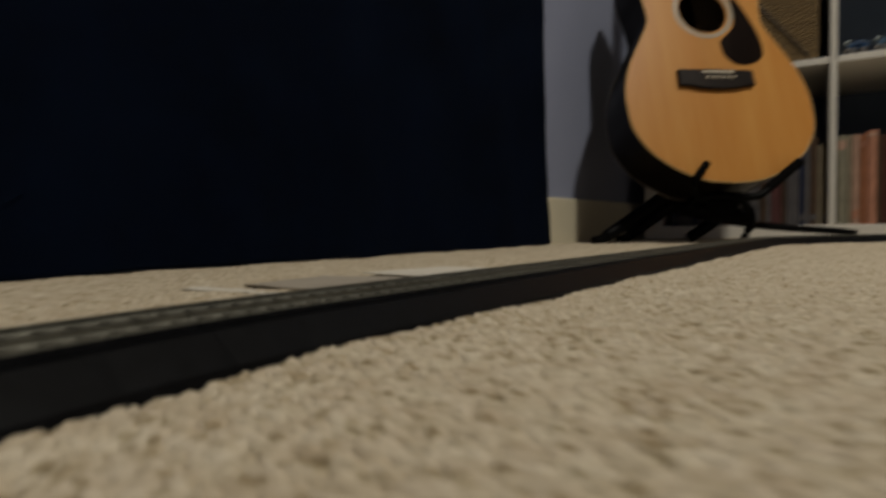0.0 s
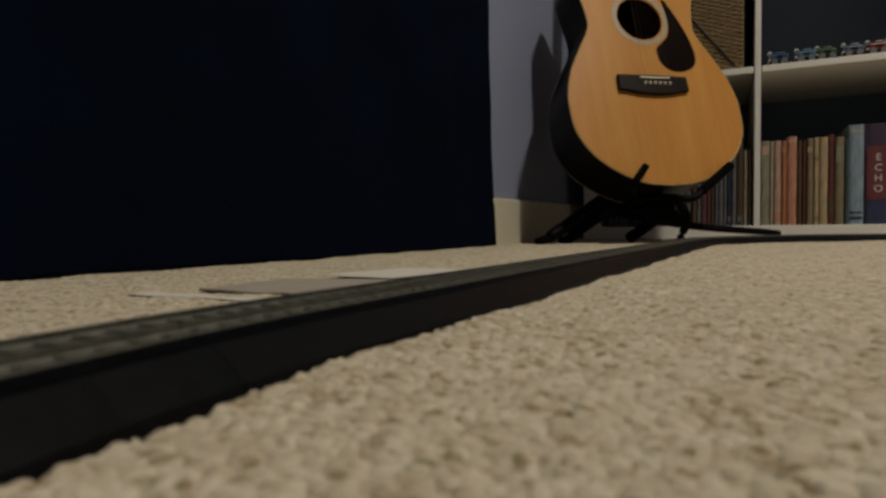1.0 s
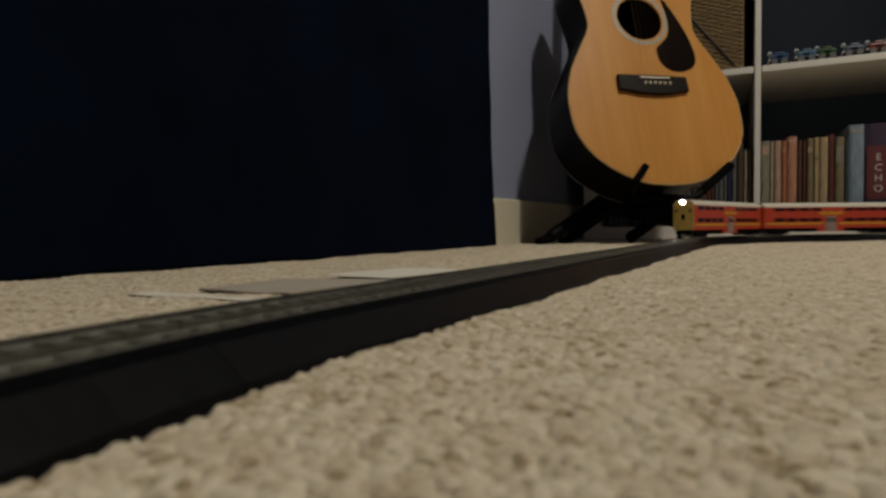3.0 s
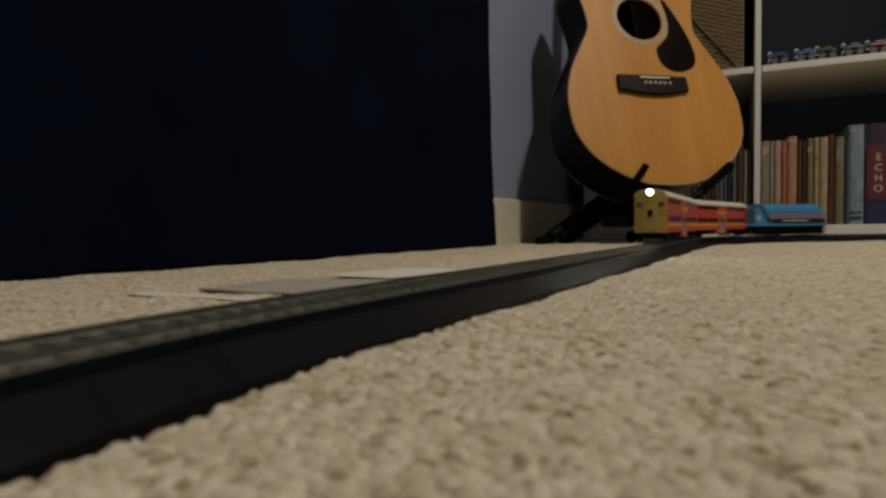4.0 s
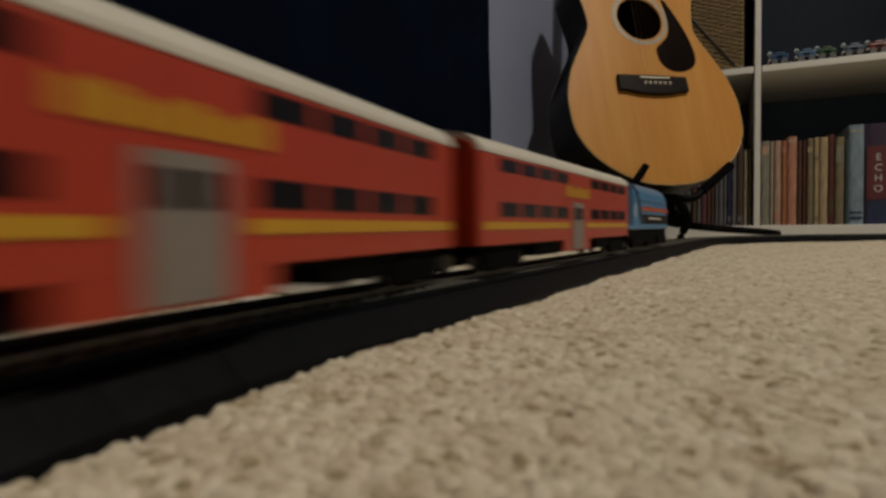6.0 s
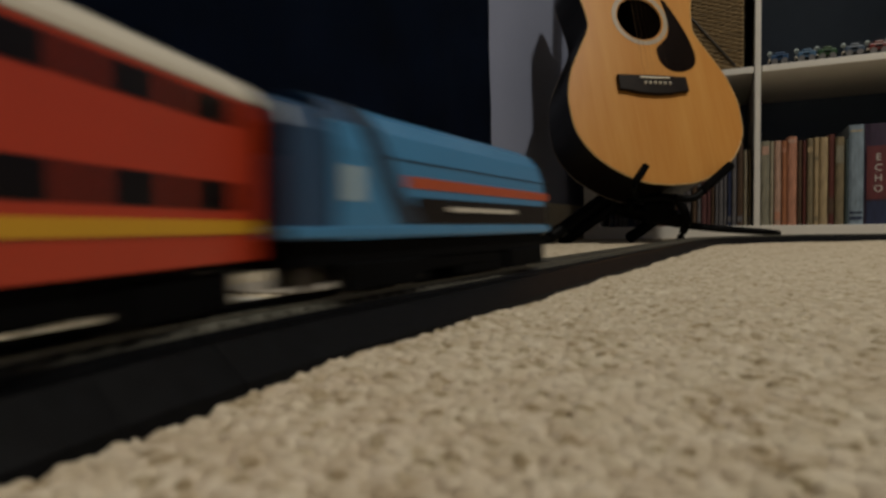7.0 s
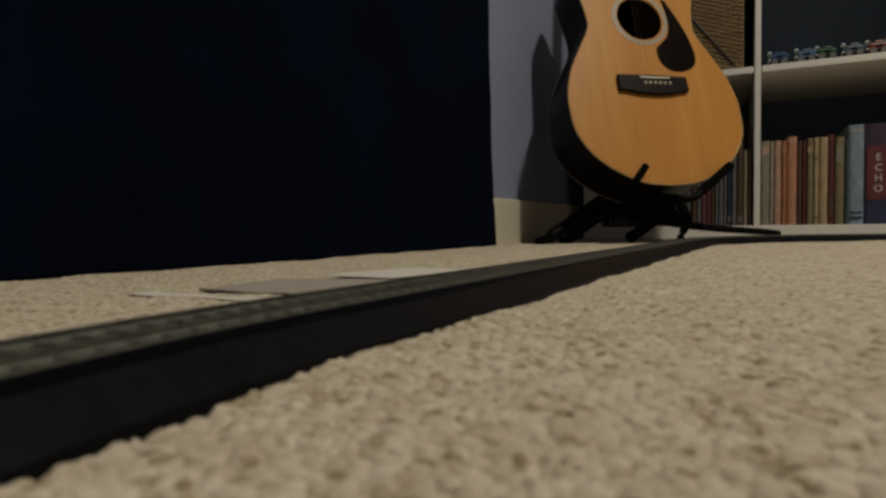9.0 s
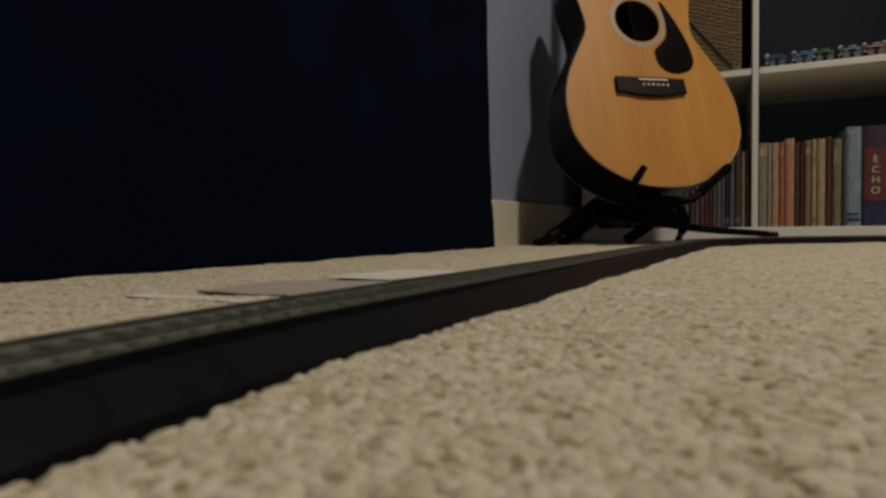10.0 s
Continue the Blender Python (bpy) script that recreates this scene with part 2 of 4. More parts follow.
def build_carpet():
    """One sheet from wall to wall, finest round the low viewpoint, with a looped pile."""
    front = np.radians(np.linspace(-24, 80, 820))
    rest = np.radians(np.linspace(80, 336, 90))[1:-1]
    ang = np.concatenate([front, rest])
    dx, dy = -np.sin(ang), np.cos(ang)
    with np.errstate(divide="ignore"):
        rmax = np.minimum(np.where(dx > 0, EAST / dx, WEST / dx), np.where(dy > 0, NORTH / dy, SOUTH / dy)) + 0.01
    n, r0 = 900, 0.055
    step = (np.arange(n) / (n - 1))[:, None]
    r = r0 * (rmax[None] / r0) ** step
    x, y = r * dx, r * dy
    h, tone = tuft_field(x, y, 0.0030)
    clump, _ = tuft_field(x + 0.31, y + 0.17, 0.0036)
    _, shade = tuft_field(x + 0.11, y + 0.23, 0.0027)
    speck = np.clip((shade - 0.02) / 0.17, 0, 1)
    tone = 0.36 * tone + 0.64 * speck * speck * (3 - 2 * speck)
    wave = 0.0007 * np.sin(x * 37 + 1.3) * np.sin(y * 29) + 0.0006 * np.sin(x * 91 - y * 73)
    z = -0.0038 + 0.0020 * h + 0.0008 * clump + 0.8 * wave
    verts = np.stack([x, y, z], -1).reshape(-1, 3)
    m = len(ang)
    i, j = np.meshgrid(np.arange(n - 1), np.arange(m), indexing="ij")
    k = (j + 1) % m
    faces = np.stack([i * m + j, (i + 1) * m + j, (i + 1) * m + k, i * m + k], -1).reshape(-1, 4)[:, ::-1]
    me = bpy.data.meshes.new("floor")
    me.vertices.add(len(verts) + 1)
    me.vertices.foreach_set("co", np.concatenate([verts.ravel(), [0, 0, -0.003]]))
    hub = len(verts)
    tri = np.stack([np.full(m, hub), np.arange(m), (np.arange(m) + 1) % m], -1)[:, ::-1]
    loops = np.concatenate([faces.ravel(), tri.ravel()])
    me.loops.add(len(loops))
    me.loops.foreach_set("vertex_index", loops)
    nf, nt = len(faces), len(tri)
    me.polygons.add(nf + nt)
    me.polygons.foreach_set("loop_start", np.concatenate([np.arange(nf) * 4, nf * 4 + np.arange(nt) * 3]))
    me.polygons.foreach_set("use_smooth", np.ones(nf + nt, bool))
    at = me.attributes.new("tuft", "FLOAT", "POINT")
    at.data.foreach_set("value", np.concatenate([tone.ravel(), [0.5]]))
    me.update(calc_edges=True)
    me.validate()
    me.materials.append(M["carpet"])
    tagged(new("floor", me), "beige looped-pile carpet covering the whole floor", "carpet", kind="structure")


def build_curtain():
    """Navy cloth that hangs along the west wall down to the carpet."""
    y0, y1, top = -1.6, 0.998, 2.1
    ny, nz = 260, 90
    bm = bmesh.new()
    rows = []
    for k in range(nz + 1):
        f = k / nz
        z = top * f ** 1.4
        row = []
        for i in range(ny + 1):
            y = y0 + (y1 - y0) * i / ny
            fold = 0.004 * math.sin(y * 17 + 0.8 * math.sin(z * 3)) + 0.003 * math.sin(y * 41 + z * 2.2)
            crease = 0.0025 * noise.noise((y * 9, z * 7, 3.1)) + 0.001 * noise.noise((y * 40, z * 25, 7.7))
            flare = 0.006 * math.exp(-z * 8)
            hem = 0.004 * noise.noise((y * 14, 0.5, 1.0)) if k == 0 else 0
            end = 0.010 * math.exp(-z * 5) if i == ny else 0
            row.append(bm.verts.new((-0.457 + fold + crease + flare, y + end, max(z, 0.0) - 0.001 + hem)))
        rows.append(row)
    for a, b in zip(rows, rows[1:]):
        for i in range(ny):
            bm.faces.new((a[i], a[i + 1], b[i + 1], b[i]))
    bmesh.ops.solidify(bm, geom=bm.faces[:], thickness=0.0015)
    bmesh.ops.recalc_face_normals(bm, faces=bm.faces[:])
    ob = part("curtain", bm, "curtain", smooth=True)
    tagged(ob, "dark navy cloth curtain hanging down to the carpet", "curtain")


build_room()
build_carpet()
build_curtain()

# ---- the oval of toy railway track ----
TX, SY, NY, RADIUS = -0.1226, 0.124, 0.985, 0.457
CX = TX + RADIUS
LINE = NY - SY
ARC = math.pi * RADIUS
OVAL = 2 * LINE + 2 * ARC
RAIL = 0.0112


def track_at(u):
    """Place on the oval, u metres on in the running direction from the end of the north curve, and the heading angle."""
    u %= OVAL
    if u < LINE:
        return Vector((TX, NY - u, 0)), math.pi
    u -= LINE
    if u < ARC:
        a = u / RADIUS
        return Vector((CX - RADIUS * math.cos(a), SY - RADIUS * math.sin(a), 0)), math.pi + a
    u -= ARC
    if u < LINE:
        return Vector((CX + RADIUS, SY + u, 0)), 0.0
    a = (u - LINE) / RADIUS
    return Vector((CX + RADIUS * math.cos(a), NY + RADIUS * math.sin(a), 0)), a


def sweep(bm, profile, u0, u1, step, closed=True):
    """Sweeps the (across, height) profile along the track; across is positive towards the inside of the oval."""
    n = max(1, round((u1 - u0) / step))
    rings = []
    for i in range(n + 1):
        p, a = track_at(u0 + (u1 - u0) * i / n)
        left = Vector((-math.cos(a), -math.sin(a), 0))
        rings.append([bm.verts.new(p + left * s + Vector((0, 0, z))) for s, z in profile])
    k = len(profile)
    for a, b in zip(rings, rings[1:]):
        for j in range(k if closed else k - 1):
            bm.faces.new((a[j], a[(j + 1) % k], b[(j + 1) % k], b[j]))
    if closed:
        bm.faces.new(rings[0])
        bm.faces.new(rings[-1][::-1])
    bmesh.ops.recalc_face_normals(bm, faces=bm.faces[:])
    return bm


def build_track():
    """Sections of roadbed track laid end to end round the oval."""
    count = 20
    length = OVAL / count
    gap = 0.00012
    bm = box(-0.0119, 0.0119, -0.0016, 0.0016, 0.0078, 0.0097)
    tie_mesh = bpy.data.meshes.new("tie")
    bm.to_mesh(tie_mesh)
    bm.free()
    tie_mesh.materials.append(M["tie"])
    for i in range(count):
        u0, u1 = 0.443 + i * length + gap, 0.443 + (i + 1) * length - gap
        sec = thing("track_section", Matrix.Identity(4), "black plastic roadbed section of toy railway track on the carpet",
                    "railway track", "sections of the track oval")
        step = 0.03
        bed = [(-0.0276, -0.0055), (-0.0264, 0.0000), (-0.0178, 0.0073), (-0.0134, 0.0074), (-0.0130, 0.0090), (0.0130, 0.0090), (0.0134, 0.0074), (0.0178, 0.0073), (0.0264, 0.0000), (0.0276, -0.0055)]
        part("roadbed", sweep(bmesh.new(), bed, u0, u1, step), "bed", sec)
        part("ballast_top", sweep(bmesh.new(), [(-0.0127, 0.0088), (-0.0124, 0.0093), (0.0124, 0.0093), (0.0127, 0.0088)], u0, u1, step), "bed_top", sec)
        for j in range(30):
            p, a = track_at(u0 + (u1 - u0) * (j + 0.5) / 30)
            tie = new("tie", tie_mesh)
            tie.parent, tie.matrix_basis = sec, Matrix.Translation(p) @ Matrix.Rotation(a, 4, "Z")
        for s in (-0.00825, 0.00825):
            prof = [(s - 0.0012, 0.0091), (s - 0.0005, 0.0099), (s - 0.0006, RAIL), (s + 0.0006, RAIL), (s + 0.0005, 0.0099), (s + 0.0012, 0.0091)]
            part("rail", sweep(bmesh.new(), prof, u0, u1, 0.02), "rail", sec)


build_track()

# ---- the shelf unit and what is in it ----
SHX0, SHY0, SHY1 = -0.425, 1.487, 1.872
DIV = -0.0465
CELL = 0.333
FLOOR_T = 0.029
ASKEW = Matrix.Translation((DIV, SHY0, 0)) @ Matrix.Rotation(radians(4.5), 4, "Z") @ Matrix.Translation((-DIV, -SHY0, 0))


def build_shelf_unit():
    unit = thing("shelf_unit", ASKEW, "white laminate cube shelf unit standing against the wall", "shelf")
    x1 = DIV + 0.008 + CELL + 0.038
    z2 = FLOOR_T + CELL
    z3 = z2 + 0.016 + CELL
    b = 0.0012
    part("bottom_board", box(SHX0, x1, SHY0, SHY1, 0, FLOOR_T, b), "laminate", unit)
    part("side_panel", box(SHX0, SHX0 + 0.038, SHY0, SHY1, FLOOR_T, z3, b), "laminate", unit)
    part("side_panel", box(x1 - 0.038, x1, SHY0, SHY1, FLOOR_T, z3, b), "laminate", unit)
    part("top_board", box(SHX0, x1, SHY0, SHY1, z3, z3 + 0.038, b), "laminate", unit)
    # added board: its dark blue-grey darkens the recesses behind books and toys
    part("added_back_panel", box(SHX0 + 0.002, x1 - 0.002, SHY1 + 0.0005, SHY1 + 0.0045, FLOOR_T, z3), "back_board", unit, "added dark blue-grey back board that darkens the cubes")
    part("divider", box(DIV - 0.0062, DIV + 0.0058, SHY0 + 0.001, SHY1, FLOOR_T, z3, b), "laminate", unit)
    part("shelf_board", box(SHX0 + 0.038, DIV - 0.008, SHY0 + 0.002, SHY1, z2 + 0.001, z2 + 0.015, b), "laminate", unit)
    part("shelf_board", box(DIV + 0.008, x1 - 0.038, SHY0 + 0.002, SHY1, z2 + 0.001, z2 + 0.015, b), "laminate", unit)
    return z2 + 0.015


SHELF_Z = build_shelf_unit()


def book_colour(name, rgb):
    if name not in M:
        M[name] = material(name, rgb, 0.55, 0.3, 110, 0.05, 300, stretch=(1.6, 1, 0.28))
    return name


def build_book(x, width, height, colour, words, bands, depth=0.13, lean=0.0, front=0.02, letters=""):
    """An upright book: cover with rounded spine, page block, spine bands."""
    height += 0.0085
    bk = thing("book", ASKEW @ pose(x + width / 2, SHY0 + front, FLOOR_T, 0, lean, 0), words, "book", "books on the shelf")
    w = width / 2 - 0.0004
    cover = bmesh.new()
    out = [(-w, depth), (-w, 0.003), (-w * 0.6, 0.0006), (0, 0), (w * 0.6, 0.0006), (w, 0.003), (w, depth)]
    inner = [(w - 0.0012, depth), (w - 0.0012, 0.004), (-w + 0.0012, 0.004), (-w + 0.0012, depth)]
    ring = out + inner
    lo = [cover.verts.new((px, py, 0)) for px, py in ring]
    hi = [cover.verts.new((px, py, height)) for px, py in ring]
    cover.faces.new(lo[::-1])
    cover.faces.new(hi)
    for i in range(len(ring)):
        j = (i + 1) % len(ring)
        cover.faces.new((lo[i], lo[j], hi[j], hi[i]))
    bmesh.ops.recalc_face_normals(cover, faces=cover.faces[:])
    part("cover", cover, colour, bk)
    part("pages", box(-w + 0.0014, w - 0.0014, 0.0045, depth - 0.003, 0.002, height - 0.003), "pages", bk)
    for z0, z1, c in bands:
        bb = bmesh.new()
        n = 6
        lo2, hi2 = [], []
        for i in range(n + 1):
            a = -0.85 + 1.7 * i / n
            yy = -0.0004 + 0.0022 * max(0, abs(a) - 0.55)
            lo2.append(bb.verts.new((w * a, yy, z0 * height)))
            hi2.append(bb.verts.new((w * a, yy, z1 * height)))
        for i in range(n):
            bb.faces.new((lo2[i], lo2[i + 1], hi2[i + 1], hi2[i]))
        part("spine_band", bb, c, bk)
    for i, ch in enumerate(letters):
        cu = bpy.data.curves.new("letter", "FONT")
        cu.body, cu.size, cu.align_x, cu.extrude = ch, 0.020, "CENTER", 0.0002
        ob = new("letter", cu)
        cu.materials.append(M["lettering"])
        ob.parent = bk
        ob.matrix_basis = pose(0, -0.0010, height * 0.635 - i * 0.0215, 90, 0, 0)
    return bk


def build_books():
    C = book_colour
    tan, pink, salmon = C("tan_cover", (0.50, 0.37, 0.21)), C("pink_cover", (0.58, 0.36, 0.27)), C("salmon_cover", (0.60, 0.275, 0.175))
    rust, dred, olive = C("rust_cover", (0.46, 0.175, 0.08)), C("dark_red_cover", (0.13, 0.03, 0.022)), C("olive_cover", (0.26, 0.205, 0.12))
    sage, brown, teal = C("sage_cover", (0.29, 0.27, 0.20)), C("brown_cover", (0.10, 0.055, 0.03)), C("teal_cover", (0.05, 0.075, 0.075))
    pale, purple, navy = C("pale_blue_cover", (0.27, 0.35, 0.43)), C("purple_cover", (0.045, 0.024, 0.06)), C("navy_cover", (0.02, 0.03, 0.085))
    maroon, grey, cream = C("maroon_cover", (0.14, 0.05, 0.05)), C("grey_cover", (0.15, 0.14, 0.15)), C("cream_cover", (0.48, 0.42, 0.31))
    plum = C("plum_cover", (0.085, 0.05, 0.06))
    label = C("red_label", (0.15, 0.028, 0.034))
    row = [
        (0.0170, 0.177, sage, "faded sage-pink paperback", [(0.84, 0.94, pink)], ""),
        (0.0070, 0.176, cream, "thin pale cream paperback", [], ""),
        (0.0135, 0.176, pink, "faded pink paperback", [(0.06, 0.16, salmon)], ""),
        (0.0101, 0.175, rust, "rust-red paperback", [(0.86, 0.92, salmon)], ""),
        (0.0185, 0.183, salmon, "salmon-pink paperback a little taller than the rest", [(0.93, 0.97, pink)], ""),
        (0.0089, 0.174, brown, "dark brown paperback", [], ""),
        (0.0078, 0.173, dred, "thin dark red paperback", [], ""),
        (0.0119, 0.177, olive, "olive-brown paperback with a pale band", [(0.84, 0.9, tan)], ""),
        (0.0097, 0.178, tan, "speckled tan paperback", [(0.74, 0.79, olive), (0.05, 0.1, olive)], ""),
        (0.0158, 0.178, tan, "plain tan paperback", [], ""),
        (0.0116, 0.183, dred, "dark red-brown paperback", [(0.12, 0.3, brown)], ""),
        (0.0165, 0.176, olive, "dark olive book", [(0.70, 0.9, sage)], ""),
        (0.0064, 0.172, teal, "thin dark teal book", [], ""),
        (0.0270, 0.199, pale, "pale blue hardback taller than its neighbours", [(0.05, 0.08, navy), (0.11, 0.13, navy), (0.93, 0.95, cream)], ""),
        (0.0474, 0.199, purple, "thick purple and navy hardback with red label", [(0.0, 0.23, navy), (0.25, 0.78, label)], "ECHO"),
        (0.022, 0.19, navy, "navy hardback", [], ""),
        (0.018, 0.185, grey, "grey paperback", [], ""),
    ]
    x = DIV + 0.0083
    for width, height, colour, words, bands, letters in row:
        build_book(x, width, height, colour, words + " standing on the shelf", bands, front=0.012 + 0.006 * random.random(), letters=letters)
        x += width + 0.0006
    # the darker row behind the guitar
    names = [(maroon, "maroon paperback"), (navy, "dark blue paperback"), (brown, "dark brown paperback"), (grey, "grey paperback"),
             (purple, "dark purple paperback"), (plum, "dull plum paperback"), (grey, "grey paperback")]
    x = DIV - 0.010
    left = [(0.006, 0.165, olive, "olive paperback"), (0.009, 0.160, cream, "cream paperback"), (0.013, 0.176, brown, "dark brown paperback"),
            (0.010, 0.170, grey, "grey paperback")]
    rng = random.Random(4)
    while sum(b[0] for b in left) < 0.29:
        c, words = names[rng.randrange(len(names))]
        left.append((rng.uniform(0.006, 0.013), rng.uniform(0.158, 0.172), c, words))
    for width, height, colour, words in left:
        x -= width + 0.0006
        build_book(x, width, height, colour, words + " in a shelved row", [(0.05, 0.12, grey)] if rng.random() < 0.4 else [], front=0.014 + 0.006 * rng.random())


build_books()


def build_basket():
    """A woven storage basket that fills its cube."""
    x0, x1 = SHX0 + 0.038 + 0.012, DIV - 0.008 - 0.016
    y0, y1, z0, z1 = SHY0 + 0.012, SHY1 - 0.03, SHELF_Z, SHELF_Z + 0.29
    bk = thing("basket", ASKEW, "brown woven wicker basket in the cube shelf", "basket")
    liner = bmesh.new()
    add_box(liner, x0 + 0.004, x1 - 0.004, y0 + 0.004, y1 - 0.004, z0, z0 + 0.006)
    for a in ((x0 + 0.004, x0 + 0.008, y0 + 0.004, y1 - 0.004), (x1 - 0.008, x1 - 0.004, y0 + 0.004, y1 - 0.004),
              (x0 + 0.004, x1 - 0.004, y0 + 0.004, y0 + 0.008), (x0 + 0.004, x1 - 0.004, y1 - 0.008, y1 - 0.004)):
        add_box(liner, *a, z0, z1)
    part("liner", liner, "wicker", bk)
    n = 60
    for i in range(n):
        z = z0 + 0.006 + (z1 - z0 - 0.012) * i / (n - 1)
        pts = []
        for k in range(49):
            x = x0 + 0.004 + (x1 - x0 - 0.008) * k / 48
            pts.append((x, y0 + 0.003 + 0.0017 * math.sin(k * math.pi / 2 + (i % 2) * math.pi), z + 0.0008 * math.sin(k * 1.7 + i)))
        part("strand", tube(pts, 0.0032, 6), "wicker", bk, smooth=True)
    part("flap_seam", tube([(-0.205, y0 - 0.001, 0.532), (-0.178, y0 - 0.001, 0.499), (-0.091, y0 - 0.001, SHELF_Z + 0.008)], 0.0026, 6), "edge", bk, "dark diagonal seam", smooth=True)
    part("rim", tube([(x0, y0, z1), (x1, y0, z1), (x1, y1, z1), (x0, y1, z1), (x0, y0, z1)], 0.008, 8), "wicker", bk, smooth=True)


build_basket()


def build_toy_car(x, colour, words, length=0.034):
    """A small toy rail car with wheels and a pale end."""
    car = thing("toy_rail_car", ASKEW @ pose(x, SHY0 + 0.016, SHELF_Z), words, "toy train", "toy rail cars on the shelf")
    h = length / 2
    part("body", box(-h, h, -0.011, 0.011, 0.008, 0.021, 0.0025), colour, car)
    part("roof", box(-h * 0.5, h * 0.55, -0.0095, 0.0095, 0.021, 0.0265, 0.0025), colour, car)
    part("chassis", box(-h - 0.002, h + 0.002, -0.008, 0.008, 0.0065, 0.009), "black", car)
    part("window", box(-h * 0.35, h * 0.35, -0.0116, -0.0108, 0.013, 0.0175), "black", car)
    nose = bmesh.new()
    bmesh.ops.create_cone(nose, cap_ends=True, segments=18, radius1=0.0050, radius2=0.0044, depth=0.007,
                          matrix=Matrix.Translation((-h - 0.001, -0.001, 0.0245)) @ Matrix.Rotation(math.pi / 2 + 0.5, 4, "X"))
    part("nose", nose, "pale_blue", car)
    part("buffer", box(-h - 0.004, -h + 0.001, -0.009, 0.009, 0.0085, 0.0125, 0.001), "silver", car)
    for sx in (-1, 1):
        for sy in (-1, 1):
            w = bmesh.new()
            bmesh.ops.create_cone(w, cap_ends=True, segments=14, radius1=0.0062, radius2=0.0062, depth=0.004,
                                  matrix=Matrix.Translation((sx * h * 0.55, sy * 0.0105, 0.0062)) @ Matrix.Rotation(math.pi / 2, 4, "X"))
            part("wheel", w, "wheel", car)


def build_toys():
    cols = [("toy_blue", (0.022, 0.07, 0.17), -0.0049), ("toy_sky", (0.06, 0.14, 0.25), 0.0455), ("toy_green", (0.02, 0.075, 0.022), 0.083),
            ("toy_slate", (0.07, 0.10, 0.15), 0.1306), ("toy_red", (0.17, 0.025, 0.022), 0.172), ("toy_navy", (0.025, 0.045, 0.09), 0.2065), ("toy_red", (0.17, 0.025, 0.022), 0.2485)]
    names = {"toy_blue": "blue", "toy_navy": "navy", "toy_sky": "sky blue", "toy_green": "green", "toy_slate": "slate grey", "toy_red": "red"}
    for key, rgb, x in cols:
        if key not in M:
            M[key] = material(key, rgb, 0.3, 0.1, 90, coat=0.3)
        build_toy_car(x, key, "small %s toy rail car on the white shelf" % names[key])


build_toys()

# ---- guitar on its stand ----


